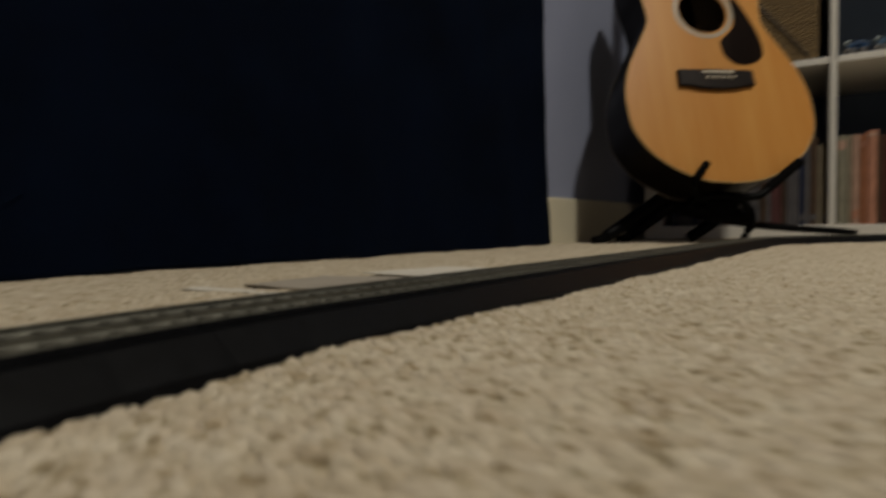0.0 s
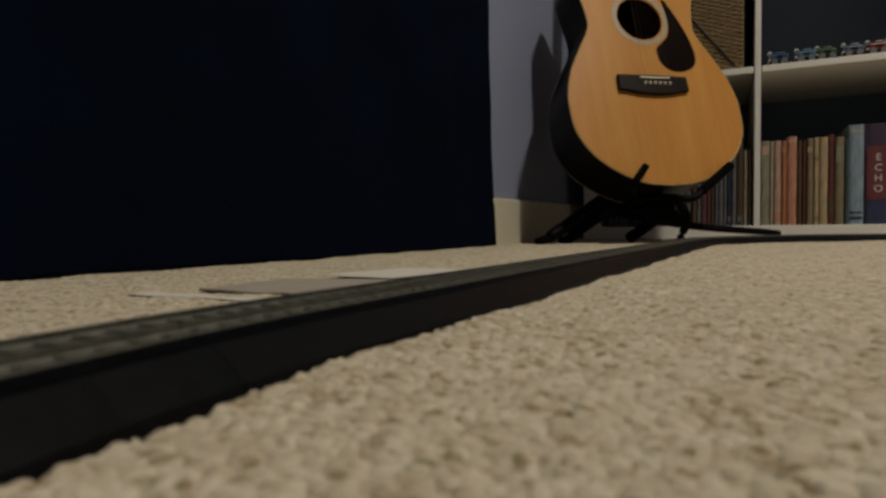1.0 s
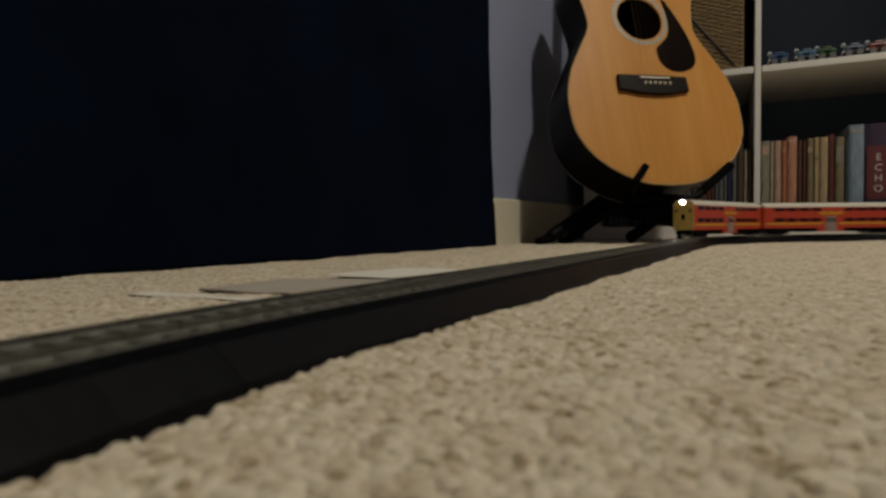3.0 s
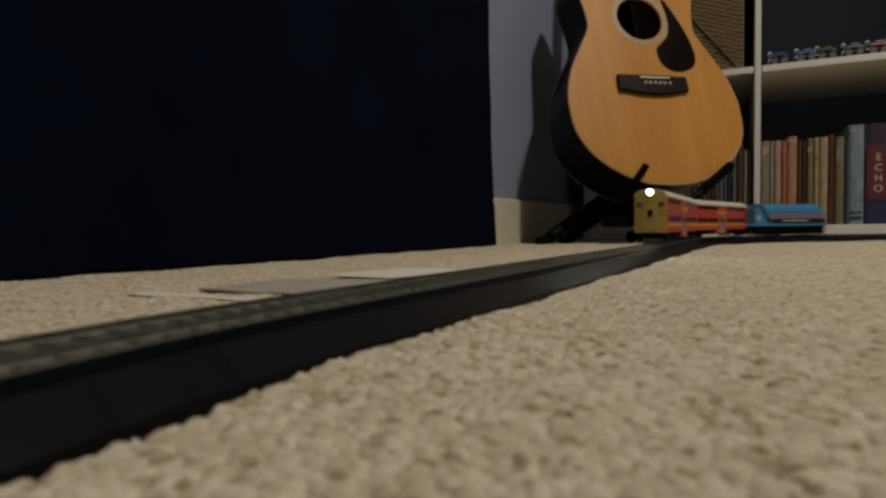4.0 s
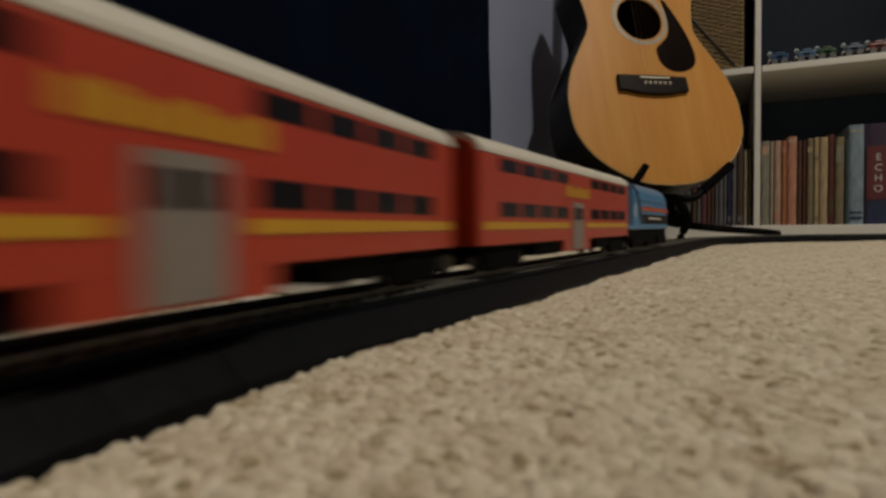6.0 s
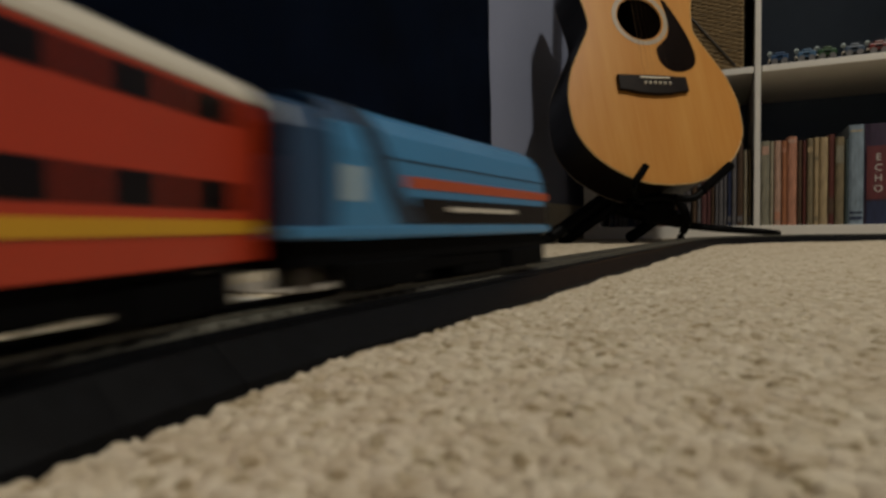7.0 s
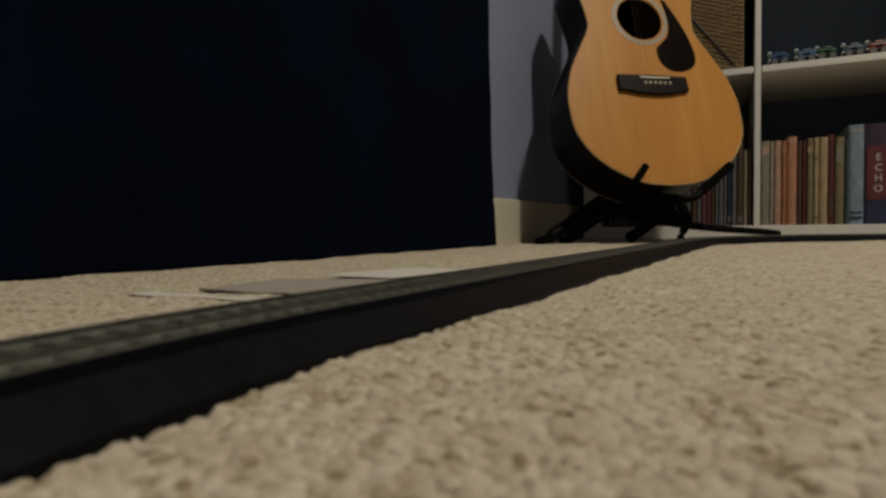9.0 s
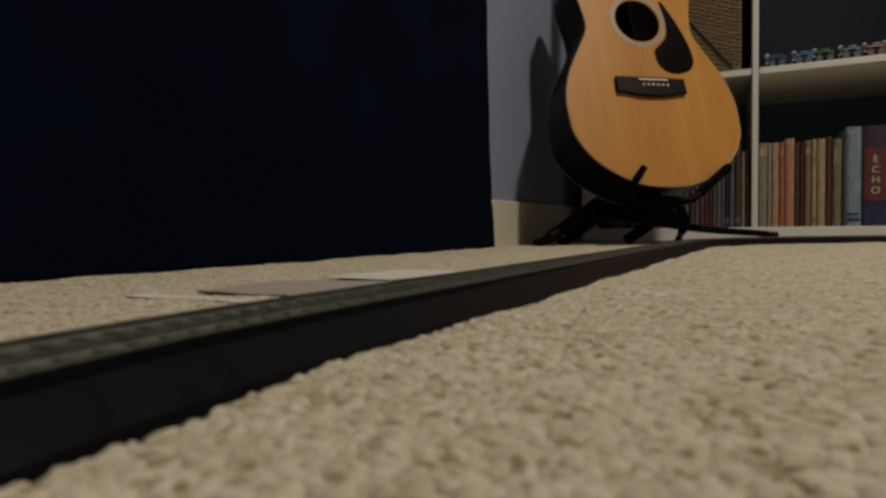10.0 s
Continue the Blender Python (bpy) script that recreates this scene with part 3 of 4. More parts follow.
def build_guitar():
    base = pose(-0.1725, 1.1608, 0.1057, 0, 0, 41.66) @ pose(0, 0, 0, -17.79, 0, 0) @ pose(0, 0, 0, 0, -0.6, 0)
    g = thing("guitar", base, "acoustic guitar with honey-coloured spruce top and dark sides on a stand", "guitar")
    half_keys = [(0.0, 0.0), (0.0518, 0.0048), (0.099, 0.0240), (0.142, 0.0555), (0.1705, 0.0985), (0.1775, 0.1390), (0.1768, 0.1830), (0.1625, 0.2328),
                 (0.1378, 0.2803), (0.1205, 0.3127), (0.1134, 0.3350), (0.1177, 0.3749), (0.1260, 0.4126), (0.1258, 0.4510), (0.1018, 0.4843), (0.0565, 0.4988), (0.0, 0.5016)]
    right = smooth_curve(half_keys, 5)
    outline = right + [(-x, z) for x, z in right[-2:0:-1]]
    n = len(outline)

    def plate(y0, y1, k, hole=None):
        bm = bmesh.new()
        pts = [(x * k, 0.19 + (z - 0.19) * k) for x, z in outline]
        f = [bm.verts.new((x, y0, z)) for x, z in pts]
        b = [bm.verts.new((x, y1, z)) for x, z in pts]
        for i in range(n):
            bm.faces.new((f[i], b[i], b[(i + 1) % n], f[(i + 1) % n]))
        if hole:
            cx, cz, r = hole
            m = 40
            hf = [bm.verts.new((cx + r * math.cos(2 * math.pi * i / m), y0, cz + r * math.sin(2 * math.pi * i / m))) for i in range(m)]
            hb = [bm.verts.new((v.co.x, y1, v.co.z)) for v in hf]
            for i in range(m):
                bm.faces.new((hf[i], hf[(i + 1) % m], hb[(i + 1) % m], hb[i]))
            for outer, inn in ((f, hf), (b, hb)):
                edges = [bm.edges.get((outer[i], outer[(i + 1) % n])) for i in range(n)] + [bm.edges.get((inn[i], inn[(i + 1) % m])) for i in range(m)]
                bmesh.ops.triangle_fill(bm, edges=edges, use_beauty=True)
        else:
            bm.faces.new(f)
            bm.faces.new(b[::-1])
        bmesh.ops.recalc_face_normals(bm, faces=bm.faces[:])
        return bm
    hole = (-0.001, 0.352, 0.0480)
    part("soundboard", plate(0.0, 0.003, 0.992, hole), "spruce", g, "honey-coloured spruce top")
    # hollow sides: an outer and inner wall, closed by the back
    bm = bmesh.new()
    rings = []
    deep = {z: 0.1075 - 0.012 * max(0.0, z - 0.12) / 0.38 for _, z in outline}
    for k, y in ((1.0, 0.0015), (1.0, -0.006), (0.975, 0.0)):
        rings.append([bm.verts.new((x * k, y if y > 0 else deep[z] + y, 0.19 + (z - 0.19) * k)) for x, z in outline])
    for a, b in zip(rings, rings[1:]):
        for i in range(n):
            bm.faces.new((a[i], b[i], b[(i + 1) % n], a[(i + 1) % n]))
    bm.faces.new(rings[2][::-1])
    bmesh.ops.recalc_face_normals(bm, faces=bm.faces[:])
    part("sides_and_back", bm, "dark_wood", g, "glossy dark wood sides", smooth=False)
    # pale binding lines along the front and back rims
    for front, r in ((True, 0.0015), (False, 0.0007)):
        pts = [(x * 0.999, 0.0012 if front else deep[z] - 0.005, z) for x, z in outline]
        part("binding", tube(pts + pts[:1], r, 6), "binding" if front else "grey", g)
    # rosette
    bm = bmesh.new()
    m = 48
    for r0, r1 in ((0.0508, 0.0600),):
        a = [bm.verts.new((r0 * math.cos(2 * math.pi * i / m), -0.0004, 0.352 + r0 * math.sin(2 * math.pi * i / m))) for i in range(m)]
        b = [bm.verts.new((r1 * math.cos(2 * math.pi * i / m), -0.0004, 0.352 + r1 * math.sin(2 * math.pi * i / m))) for i in range(m)]
        for i in range(m):
            bm.faces.new((a[i], a[(i + 1) % m], b[(i + 1) % m], b[i]))
    part("rosette", bm, "rosette_band", g, "pale rosette round the soundhole")
    guard = smooth_curve([(0.0545, 0.399), (0.0600, 0.362), (0.0585, 0.333), (0.0511, 0.313), (0.0353, 0.297), (0.0233, 0.284), (0.0251, 0.2595), (0.0372, 0.2427), (0.0558, 0.2353),
                          (0.0781, 0.2381), (0.0977, 0.2492), (0.1051, 0.2716), (0.0986, 0.3106), (0.0818, 0.3553), (0.0620, 0.3950), (0.0545, 0.399)], 4)[:-1]
    part("pickguard", prism(guard, -0.0014, -0.0002), "pickguard", g, "dark tortoise pickguard")
    bridge = [(-0.0745, 0.2205), (-0.0755, 0.1885), (-0.0565, 0.1875), (-0.033, 0.1825), (0.0, 0.1805), (0.033, 0.1825), (0.0555, 0.1875), (0.0700, 0.1885), (0.0690, 0.2190), (0.050, 0.2195), (0.0, 0.2210), (-0.050, 0.2205)]
    br = part("bridge", prism(bridge, -0.009, -0.0001, 0.0015), "rosewood", g, "dark rosewood bridge")
    part("saddle", box(-0.031, 0.031, -0.012, -0.009, 0.2125, 0.2150), "ivory", br)
    for i in range(6):
        x = -0.0215 + 0.0102 * i
        bm = bmesh.new()
        bmesh.ops.create_uvsphere(bm, u_segments=10, v_segments=6, radius=0.0030, matrix=Matrix.Translation((x, -0.0102, 0.2030)))
        part("bridge_pin", bm, "ivory", br)
        part("guitar_string", tube([(x, -0.0095, 0.2030), (x, -0.0118, 0.2140), (x * 0.8, -0.011, 0.80)], 0.00008 + 0.00003 * (5 - i), 5), "string", g)
    part("fingerboard", prism([(-0.027, 0.412), (0.027, 0.412), (0.021, 0.80), (-0.021, 0.80)], -0.0065, 0.0), "rosewood", g)
    part("neck", prism([(-0.026, 0.480), (0.026, 0.480), (0.0205, 0.80), (-0.0205, 0.80)], 0.0, 0.024, 0.006), "rosewood", g)
    part("headstock", prism([(-0.021, 0.80), (0.021, 0.80), (0.035, 0.84), (0.033, 0.97), (-0.033, 0.97), (-0.035, 0.84)], 0.004, 0.020, 0.002), "rosewood", g)
    for i in range(3):
        for s in (-1, 1):
            z = 0.855 + i * 0.042
            part("tuner", tube([(s * 0.033, 0.012, z), (s * 0.052, 0.012, z)], [0.003, 0.006], 8), "silver", g)


build_guitar()


def build_stand():
    """A folding tubular stand: two padded arms in front, a hub of crossed tubes, spread legs and a back upright."""
    ox, oy = -0.19, 1.20
    st = thing("guitar_stand", pose(ox, oy, 0), "black folding steel guitar stand on the carpet", "guitar stand")

    def at(points):
        return [(x - ox, y - oy, z) for x, y, z in points]

    def rod(name, points, r, steps=6, mat="stand", words=""):
        return part(name, tube(smooth_curve(at(points), steps), r, 12), mat, st, words, smooth=True)
    rod("crossbar", [(-0.287, 1.212, 0.066), (-0.225, 1.212, 0.058), (-0.158, 1.214, 0.044)], 0.0125)
    rod("crossbar", [(-0.250, 1.195, 0.082), (-0.205, 1.190, 0.085), (-0.162, 1.186, 0.080)], 0.0075)
    bracket = box(-0.232 - ox, -0.176 - ox, 1.200 - oy, 1.226 - oy, 0.036, 0.080, 0.006)
    part("hub", bracket, "stand", st)
    rod("clamp", [(-0.294, 1.206, 0.054), (-0.293, 1.203, 0.082)], 0.008, 2)
    rod("clamp", [(-0.256, 1.200, 0.056), (-0.256, 1.197, 0.084)], 0.007, 2)
    left_arm = [(-0.240, 1.192, 0.084), (-0.236, 1.150, 0.088), (-0.230, 1.106, 0.098), (-0.2245, 1.104, 0.114), (-0.213, 1.125, 0.139)]
    right_arm = [(-0.172, 1.188, 0.084), (-0.160, 1.160, 0.080), (-0.137, 1.168, 0.081), (-0.119, 1.191, 0.101), (-0.083, 1.240, 0.142)]
    for keys in (left_arm, right_arm):
        thick = 0.0052 if keys is left_arm else 0.0068
        rod("arm", keys, thick)
        arm = smooth_curve(at(keys), 6)
        part("pad", tube(arm[-9:], thick + 0.0014, 12), "foam", st, "black foam sleeve", smooth=True)
    rod("leg", [(-0.300, 1.208, 0.094), (-0.352, 1.155, 0.046), (-0.388, 1.098, 0.010)], [0.013] * 6 + [0.012] * 6 + [0.009])
    rod("leg", [(-0.286, 1.214, 0.080), (-0.330, 1.192, 0.042), (-0.368, 1.166, 0.010)], [0.012] * 6 + [0.011] * 6 + [0.009])
    rod("foot_cap", [(-0.384, 1.104, 0.010), (-0.394, 1.088, 0.006), (-0.401, 1.074, 0.003)], 0.0085, 3, "foam", "black rubber foot cap")
    rod("foot_cap", [(-0.362, 1.170, 0.010), (-0.374, 1.162, 0.005), (-0.384, 1.154, 0.002)], 0.0085, 3, "foam", "black rubber foot cap")
    rod("leg", [(-0.206, 1.236, 0.056), (-0.234, 1.222, 0.028), (-0.262, 1.204, 0.006)], [0.012] * 6 + [0.011] * 6 + [0.010])
    rod("leg", [(-0.170, 1.188, 0.082), (-0.156, 1.192, 0.056), (-0.152, 1.194, 0.036), (-0.160, 1.199, 0.020), (-0.168, 1.204, 0.000)], [0.0080] * 12 + [0.0075] * 6 + [0.0065] * 7)
    rod("leg", [(-0.290, 1.222, 0.058), (-0.158, 1.270, 0.029), (-0.004, 1.420, 0.013)], 0.0058)
    rod("leg_brace", [(-0.276, 1.232, 0.062), (-0.156, 1.292, 0.034), (-0.020, 1.426, 0.018)], 0.0032)
    rod("upright", [(-0.236, 1.240, 0.060), (-0.262, 1.272, 0.075), (-0.292, 1.300, 0.180), (-0.339, 1.342, 0.451)], 0.008)


build_stand()

# ---- paper on the carpet ----


def sheet(name, corners, mat, words, category, thick=0.0005, z=-0.0006):
    bm = bmesh.new()
    n = 8
    c = [Vector((x, y, 0)) for x, y in corners]
    grid = []
    for i in range(n + 1):
        row = []
        for j in range(n + 1):
            p = c[0].lerp(c[1], i / n).lerp(c[3].lerp(c[2], i / n), j / n)
            p.z = z + 0.0008 * noise.noise((p.x * 30, p.y * 30, 2.0))
            row.append(bm.verts.new(p))
        grid.append(row)
    for i in range(n):
        for j in range(n):
            bm.faces.new((grid[i][j], grid[i + 1][j], grid[i + 1][j + 1], grid[i][j + 1]))
    bmesh.ops.recalc_face_normals(bm, faces=bm.faces[:])
    bmesh.ops.solidify(bm, geom=bm.faces[:], thickness=thick)
    bmesh.ops.recalc_face_normals(bm, faces=bm.faces[:])
    ob = part(name, bm, mat)
    return tagged(ob, words, category)


def floor_xy(x, y):
    """From axes along the resting view (right, ahead) to the room's."""
    return (x * 0.8708 - y * 0.4917, x * 0.4917 + y * 0.8708)


sheet("paper_sheet", [floor_xy(-0.080, 0.399), floor_xy(-0.033, 0.366), floor_xy(0.015, 0.438), floor_xy(-0.027, 0.460)], "paper", "white sheet of paper lying half on a grey booklet", "paper", 0.0005, 0.0009)
sheet("paper_slip", [floor_xy(-0.163, 0.308), floor_xy(-0.089, 0.272), floor_xy(-0.082, 0.284), floor_xy(-0.158, 0.319)], "paper", "narrow white slip of paper lying on the carpet", "paper", 0.0003, -0.0013)
sheet("booklet", [floor_xy(-0.132, 0.322), floor_xy(-0.076, 0.295), floor_xy(-0.026, 0.366), floor_xy(-0.104, 0.386)], "card", "thin grey booklet lying on the carpet", "booklet", 0.0009, -0.0010)

# ---- the train ----


def side_panels(parent, length, sign, half, cab):
    """Windows, stripe, door and emblem band of one side of a coach."""
    x = sign * half

    def plate(name, y0, y1, z0, z1, mat, out=0.0003, par=parent):
        a, b = sorted((x - sign * 0.0004, x + sign * out))
        return part(name, box(a, b, y0, y1, z0, z1), mat, par)
    h = length / 2 - 0.003
    plate("stripe", -h, -0.0165, 0.0166, 0.0198, "yellow")
    plate("stripe", 0.0165, h, 0.0166, 0.0198, "yellow")
    for s in (-1, 1):
        for k in range(4):
            c = s * ((0.038 if (s > 0) == cab else 0.030) + k * 0.0245)
            plate("window", c - 0.0104, c + 0.0104, 0.0221, 0.0285, "glass", 0.0002)
            plate("window", c - 0.0104, c + 0.0104, 0.0417, 0.0473, "glass", 0.0002)
    door = plate("door", -0.0105, 0.0105, 0.0045, 0.0315, "grey", 0.0005)
    for s in (-1, 1):
        plate("door_window", s * 0.005 - 0.0032, s * 0.005 + 0.0032, 0.0215, 0.0285, "glass", 0.0008, door)
    for k in range(8):
        c = -0.0210 + k * 0.0060
        plate("lettering_bar", c - 0.0022, c + 0.0022, 0.0346, 0.0412 - 0.0010 * (k % 3), "yellow", 0.0004)


def bogie(parent, y, spacing=0.030):
    b = bmesh.new()
    for s in (-1, 1):
        add_box(b, s * 0.0135 - 0.0016, s * 0.0135 + 0.0016, y - spacing * 0.80, y + spacing * 0.80, -0.0008, 0.0078, 0.0008)
    add_box(b, -0.012, 0.012, y - 0.006, y + 0.006, 0.0038, 0.0098)
    bg = part("bogie", b, "black", parent)
    for s in (-1, 1):
        for q in (-1, 1):
            w = bmesh.new()
            bmesh.ops.create_cone(w, cap_ends=True, segments=20, radius1=0.0054, radius2=0.0050, depth=0.0028,
                                  matrix=Matrix.Translation((q * 0.0085, y + s * spacing / 2, 0.0029)) @ Matrix.Rotation(q * math.pi / 2, 4, "Y"))
            part("wheel", w, "wheel", bg)


def shell(length, profile, y0=None, y1=None, bevel=0.0):
    y0, y1 = (-length / 2, length / 2) if y0 is None else (y0, y1)
    return prism(profile, y0, y1, bevel)


def build_coach(words, cab):
    length, half = 0.268, 0.0168
    c = thing("coach", Matrix.Identity(4), words, "toy train", "cars of the toy train")
    side = [(half, 0.0100), (half, 0.0480), (half - 0.0006, 0.0490)]
    body = side + [(-x, z) for x, z in side[::-1]]
    part("body", shell(length, body, bevel=0.0004), "red", c, "red painted double-deck body")
    arc = [(half + 0.0002, 0.0488), (half, 0.0506), (0.0149, 0.0534), (0.0112, 0.0558), (0.0058, 0.0570), (0, 0.0575)]
    roof = arc + [(-x, z) for x, z in arc[-2::-1]]
    part("roof", shell(length + 0.0006, roof), "cream", c, "cream rounded roof")
    well = [(half - 0.0001, 0.0035), (half - 0.0001, 0.0102), (-half + 0.0001, 0.0102), (-half + 0.0001, 0.0035)]
    part("door_well", prism(well, -0.026, 0.026, 0.0003), "red", c)
    part("underframe", box(-0.014, 0.014, -length / 2 + 0.004, length / 2 - 0.004, 0.0080, 0.0100), "black", c)
    for s in (-1, 1):
        a, b = (0.0270, 0.0660) if s > 0 else (-0.0800, -0.0470)
        part("equipment_box", box(-0.0150, 0.0150, a, b, 0.0030, 0.0098, 0.0008), "black", c)
    for s in (-1, 1):
        side_panels(c, length, s, half, cab)
        bogie(c, s * 0.105, 0.027)
        part("coupler", box(-0.002, 0.002, s * length / 2 - 0.006, s * (length / 2 + 0.004), 0.0065, 0.0095), "black", c)
    ends = (1, -1)
    for s in ends:
        y = s * length / 2
        mat = "front" if (cab and s > 0) else "red"
        a, b = sorted((y, y + s * 0.0012))
        end = part("end_wall", prism([(half - 0.0004, 0.0098), (half - 0.0004, 0.0470), (0.0145, 0.0514), (0.008, 0.0543), (-0.008, 0.0543), (-0.0145, 0.0514), (-half + 0.0004, 0.0470), (-half + 0.0004, 0.0098)], a, b, 0.0003),
                   mat, c, "yellow cab end" if mat == "front" else "")
        a, b = sorted((y + s * 0.0010, y + s * 0.0018))
        door = part("end_door", box(-0.0050, 0.0050, a, b, 0.0110, 0.0400, 0.0002), mat, end)
        a, b = sorted((y + s * 0.0012, y + s * 0.0022))
        part("end_window", box(-0.0028, 0.0028, a, b, 0.0265, 0.0345), "glass", door)
        for q in (-1, 1):
            part("door_post", box(q * 0.0060 - 0.0007, q * 0.0060 + 0.0007, a, b, 0.0108, 0.0405), "front_trim" if mat == "front" else mat, door)
        if mat == "front":
            for q in (-1, 1):
                part("cab_window", box(q * 0.0114 - 0.0028, q * 0.0114 + 0.0028, a, b, 0.0375, 0.0425), "cab_glass", end)
            part("pilot", box(-0.0125, 0.0125, y - 0.004, y + 0.0012, 0.0035, 0.0098, 0.0008), "black", end)
            lamp = bmesh.new()
            bmesh.ops.create_cone(lamp, cap_ends=True, segments=20, radius1=0.0036, radius2=0.0036, depth=0.004,
                                  matrix=Matrix.Translation((0, y + 0.0025, 0.0533)) @ Matrix.Rotation(math.pi / 2, 4, "X"))
            part("headlight_housing", lamp, "cream", end)
            lens = bmesh.new()
            bmesh.ops.create_uvsphere(lens, u_segments=16, v_segments=10, radius=0.0022, matrix=Matrix.Translation((0, y + 0.0040, 0.0533)) @ Matrix.Diagonal((1, 0.6, 1, 1)))
            part("headlight", lens, "lamp", end, "bright white headlight")
    return c


def build_loco():
    length, half = 0.190, 0.0162
    e = thing("locomotive", Matrix.Identity(4), "blue toy diesel locomotive with orange stripe and black underbody", "toy train", "cars of the toy train")
    rear, cabfront = -length / 2, length / 2
    arc = [(half, 0.0145), (half, 0.0400), (0.0152, 0.0470), (0.0122, 0.0520), (0.0072, 0.0548), (0, 0.0556)]
    hood = arc + [(-x, z) for x, z in arc[-2::-1]]
    shape = prism(hood, rear + 0.004, 0.045, 0.0005)
    for v in shape.verts:
        if v.co.y < 0 and v.co.z > 0.036:
            v.co.y += 0.015 * ((v.co.z - 0.036) / 0.0196) ** 0.8
    part("hood", shape, "blue", e, "blue hood with sloping end")
    cabp = [(half + 0.0001, 0.0145), (half + 0.0001, 0.0402), (0.0153, 0.0472), (0.0123, 0.0522), (0.0073, 0.0550), (0, 0.0558)]
    cab = part("cab", prism(cabp + [(-x, z) for x, z in cabp[-2::-1]], 0.045, cabfront - 0.018, 0.0006), "blue", e)
    nosep = [(half - 0.0004, 0.0145), (half - 0.0004, 0.0440), (0.0125, 0.0500), (0.0060, 0.0530), (-0.0060, 0.0530), (-0.0125, 0.0500), (-half + 0.0004, 0.0440), (-half + 0.0004, 0.0145)]
    part("nose", prism(nosep, cabfront - 0.018, cabfront, 0.002), "nose_blue", cab, "dark blue cab end")
    part("cab_roof", prism([(0.0150, 0.0478), (0.0125, 0.0526), (0.0074, 0.0554), (0, 0.0562), (-0.0074, 0.0554), (-0.0125, 0.0526), (-0.0150, 0.0478)], 0.066, cabfront - 0.016, 0.0003), "nose_blue", cab, "dark blue cab roof")
    part("windscreen", box(-0.0125, 0.0125, cabfront - 0.0006, cabfront + 0.0004, 0.0365, 0.0445), "glass", cab)
    part("sill", box(-half - 0.0004, half + 0.0004, rear, cabfront + 0.001, 0.0150, 0.0182, 0.0004), "blue", e)
    part("underframe", box(-0.0140, 0.0140, rear + 0.002, cabfront - 0.002, 0.0075, 0.0150), "black", e)
    part("air_tank", box(-0.0132, 0.0132, -0.050, 0.000, -0.0012, 0.0080, 0.001), "black", e)
    part("fuel_tank", box(-0.0135, 0.0135, -0.030, 0.030, 0.0025, 0.0080, 0.001), "black", e)
    for s in (-1, 1):
        x = s * half
        a, b = sorted((x - s * 0.0004, x + s * 0.0003))
        part("stripe", box(a, b, rear + 0.002, 0.042, 0.0308, 0.0346), "orange", e, "orange stripe")
        part("side_band", box(a, b, rear + 0.0035, 0.037, 0.0190, 0.0278), "band_brown", e, "black lower side band")
        a, b = sorted((x, x + s * 0.0010))
        part("handrail", box(a, b, -0.048, 0.014, 0.0234, 0.0251), "silver", e, "silver side grille")
        a, b = sorted((x - s * 0.0004, x + s * 0.0003))
        part("cab_window", box(a, b, 0.0660, 0.0735, 0.0255, 0.0355), "pale_blue", cab, "pale cab side window")
        slash = bmesh.new()
        strip = []
        for hx, hz in ((half, 0.0190), (half, 0.0300), (half, 0.0402), (0.0154, 0.0473), (0.0124, 0.0523), (0.0074, 0.0551)):
            mid = 0.0445 + (hz - 0.019) * 0.58 + 0.006 * max(0.0, (0.030 - hz) / 0.011) ** 2 * -1
            wide = 0.0042 + 0.004 * max(0.0, (0.030 - hz) / 0.011) ** 2
            strip.append([slash.verts.new((s * (hx + off), mid + e2 * wide, hz + off)) for off, e2 in ((0.0004, -1), (0.0004, 1), (-0.0003, 1), (-0.0003, -1))])
        for p, q in zip(strip, strip[1:]):
            for i in range(4):
                j = (i + 1) % 4
                slash.faces.new((p[i], p[j], q[j], q[i]))
        slash.faces.new(strip[0])
        slash.faces.new(strip[-1])
        bmesh.ops.recalc_face_normals(slash, faces=slash.faces[:])
        part("slanted_band", slash, "seam_blue", e, "dark slanted band")
        part("roof_seam", box(*sorted((x - s * 0.0004, x + s * 0.0002)), rear + 0.006, 0.055, 0.0392, 0.0397), "seam_blue", e)
        bogie(e, 0.050 if s > 0 else -0.068, 0.029)
        part("coupler", box(-0.002, 0.002, s * length / 2 - 0.006, s * (length / 2 + 0.004), 0.0065, 0.0095), "black", e)
    return e


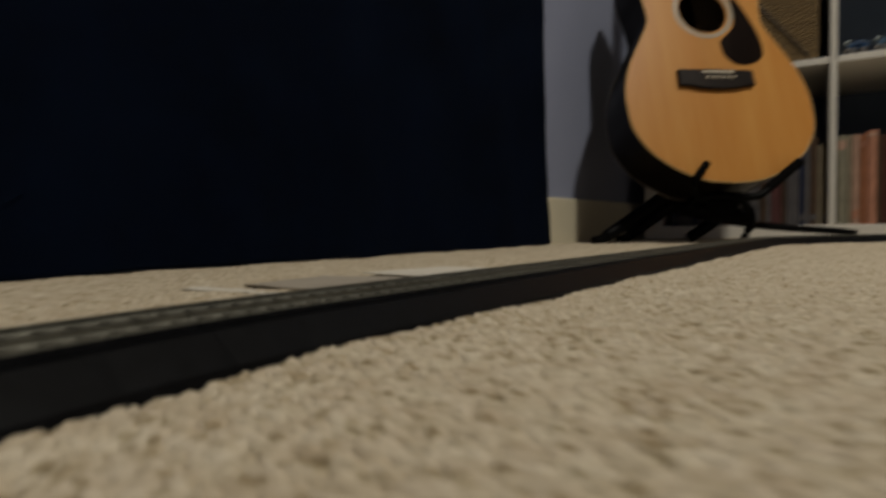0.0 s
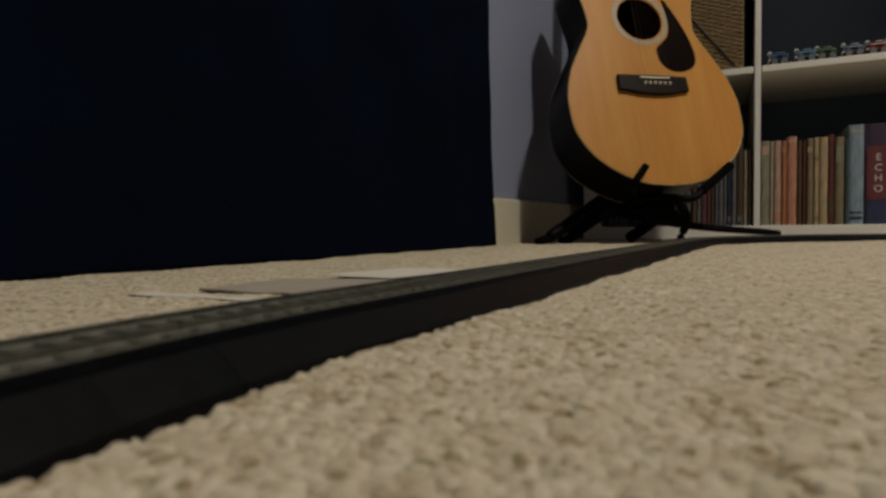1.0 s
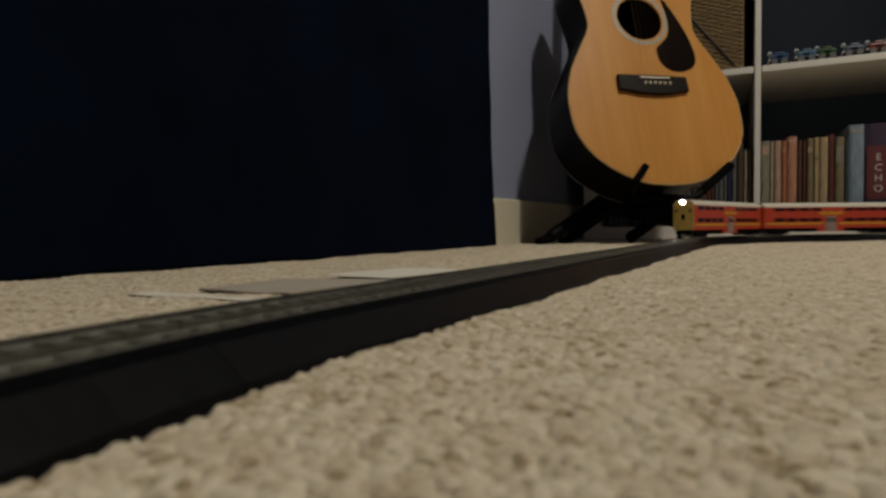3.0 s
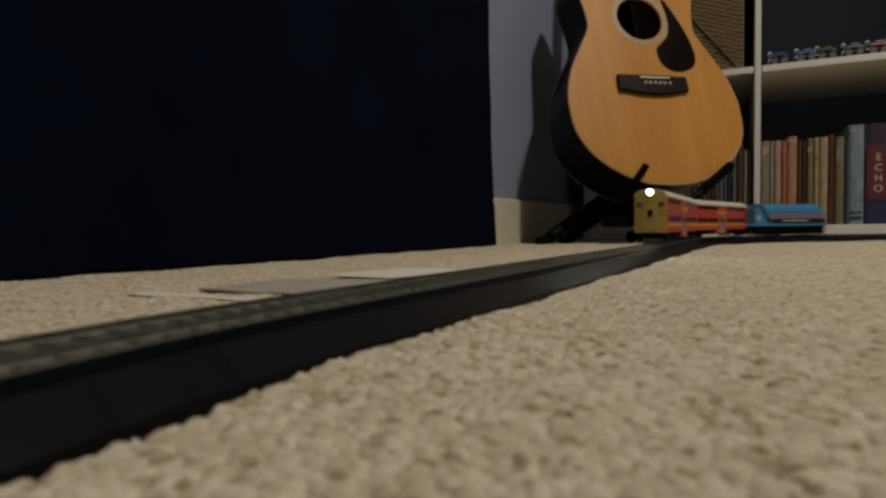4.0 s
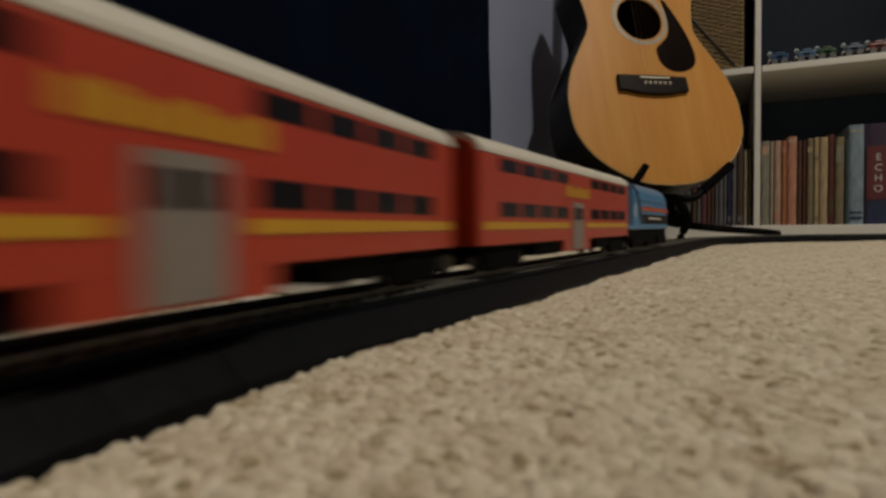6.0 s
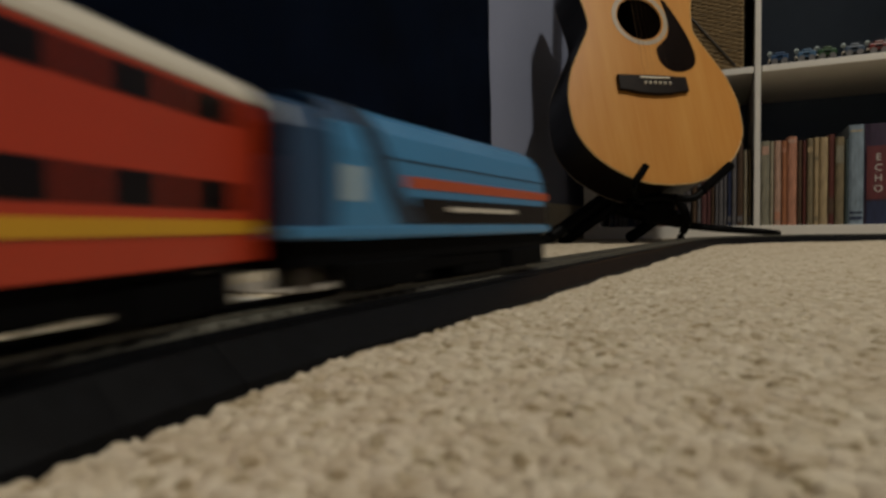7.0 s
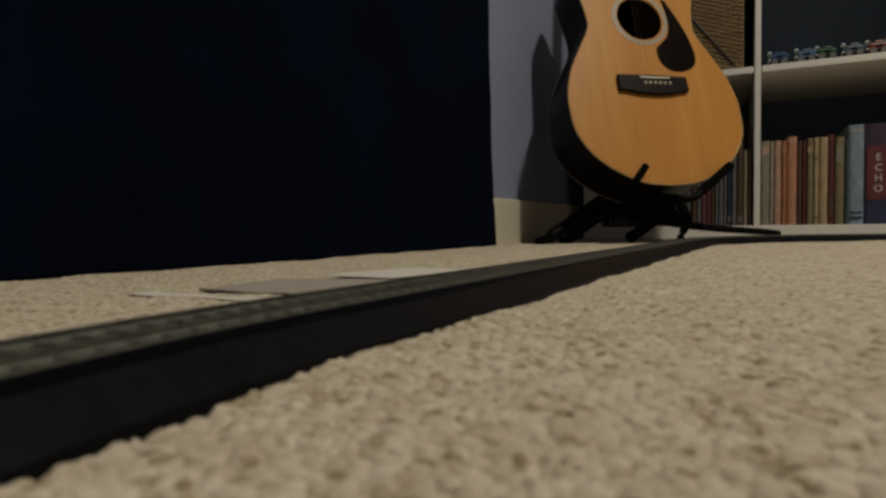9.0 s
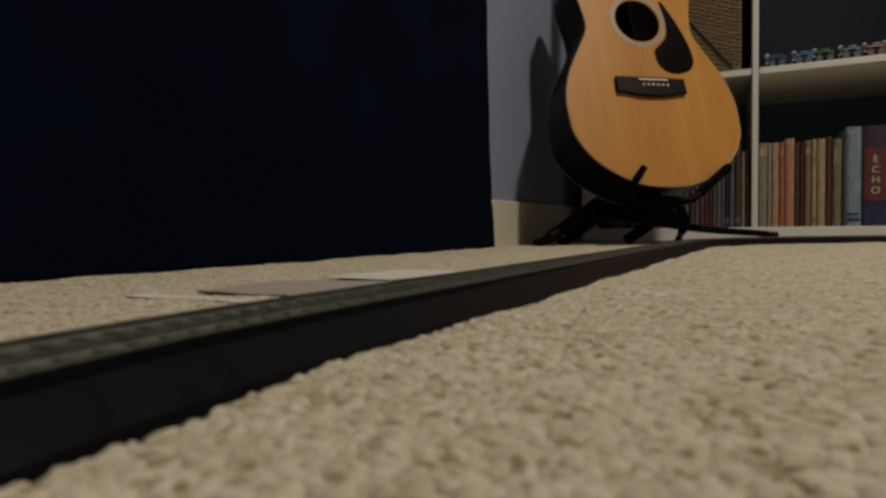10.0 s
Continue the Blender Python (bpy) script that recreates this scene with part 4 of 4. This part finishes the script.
coach_lead = build_coach("red double-deck toy coach with yellow cab end and headlight", True)
coach_trail = build_coach("red double-deck toy coach with yellow stripe", False)
loco = build_loco()

# ---- what moves ----
RUN = [(0.0, -1.135), (0.5, -0.932), (1.0, -0.726), (1.5, -0.518), (1.8, -0.395), (2.1, -0.288), (2.4, -0.196), (2.7, -0.105), (3.8, 0.243),
       (4.0, 0.315), (4.2, 0.388), (4.4, 0.461), (4.6, 0.535), (4.8, 0.607), (5.0, 0.679), (5.2, 0.754), (5.4, 0.829), (5.6, 0.906), (5.7, 0.941),
       (6.8, 1.351), (7.0, 1.431), (7.2, 1.506), (7.4, 1.584), (7.6, 1.657), (8.5, 1.990), (10.0, 2.545)]


def lead_at(t):
    """How far the lead coach's front has run at t seconds (a smooth curve through RUN)."""
    k = max(i for i in range(len(RUN) - 1) if RUN[i][0] <= t or i == 0)

    def slope(i):
        if i in (0, len(RUN) - 1):
            j = min(i, len(RUN) - 2)
            return (RUN[j + 1][1] - RUN[j][1]) / (RUN[j + 1][0] - RUN[j][0])
        return (RUN[i + 1][1] - RUN[i - 1][1]) / (RUN[i + 1][0] - RUN[i - 1][0])
    (t0, u0), (t1, u1) = RUN[k], RUN[k + 1]
    w, f = t1 - t0, (t - t0) / (t1 - t0)
    return ((2 * f ** 3 - 3 * f ** 2 + 1) * u0 + (f ** 3 - 2 * f ** 2 + f) * w * slope(k)
            + (-2 * f ** 3 + 3 * f ** 2) * u1 + (f ** 3 - f ** 2) * w * slope(k + 1))


def car_pose(u, pivot):
    """A car whose middle has run u metres, on two bogies pivot metres before and behind it."""
    a, _ = track_at(u + pivot)
    b, _ = track_at(u - pivot)
    d = a - b
    mid = (a + b) / 2
    return pose(mid.x, mid.y, RAIL + 0.0024, 0, 0, math.degrees(math.atan2(-d.x, d.y)))


def motions():
    times = [i * 0.1 for i in range(101)]
    for car, back, pivot in ((coach_lead, 0.136, 0.093), (coach_trail, 0.136 + 0.2835, 0.093), (loco, 0.136 + 0.276 + 0.1365 + 0.104, 0.060)):
        walk(car, [(t, car_pose(lead_at(t) - back, pivot)) for t in times])


motions()
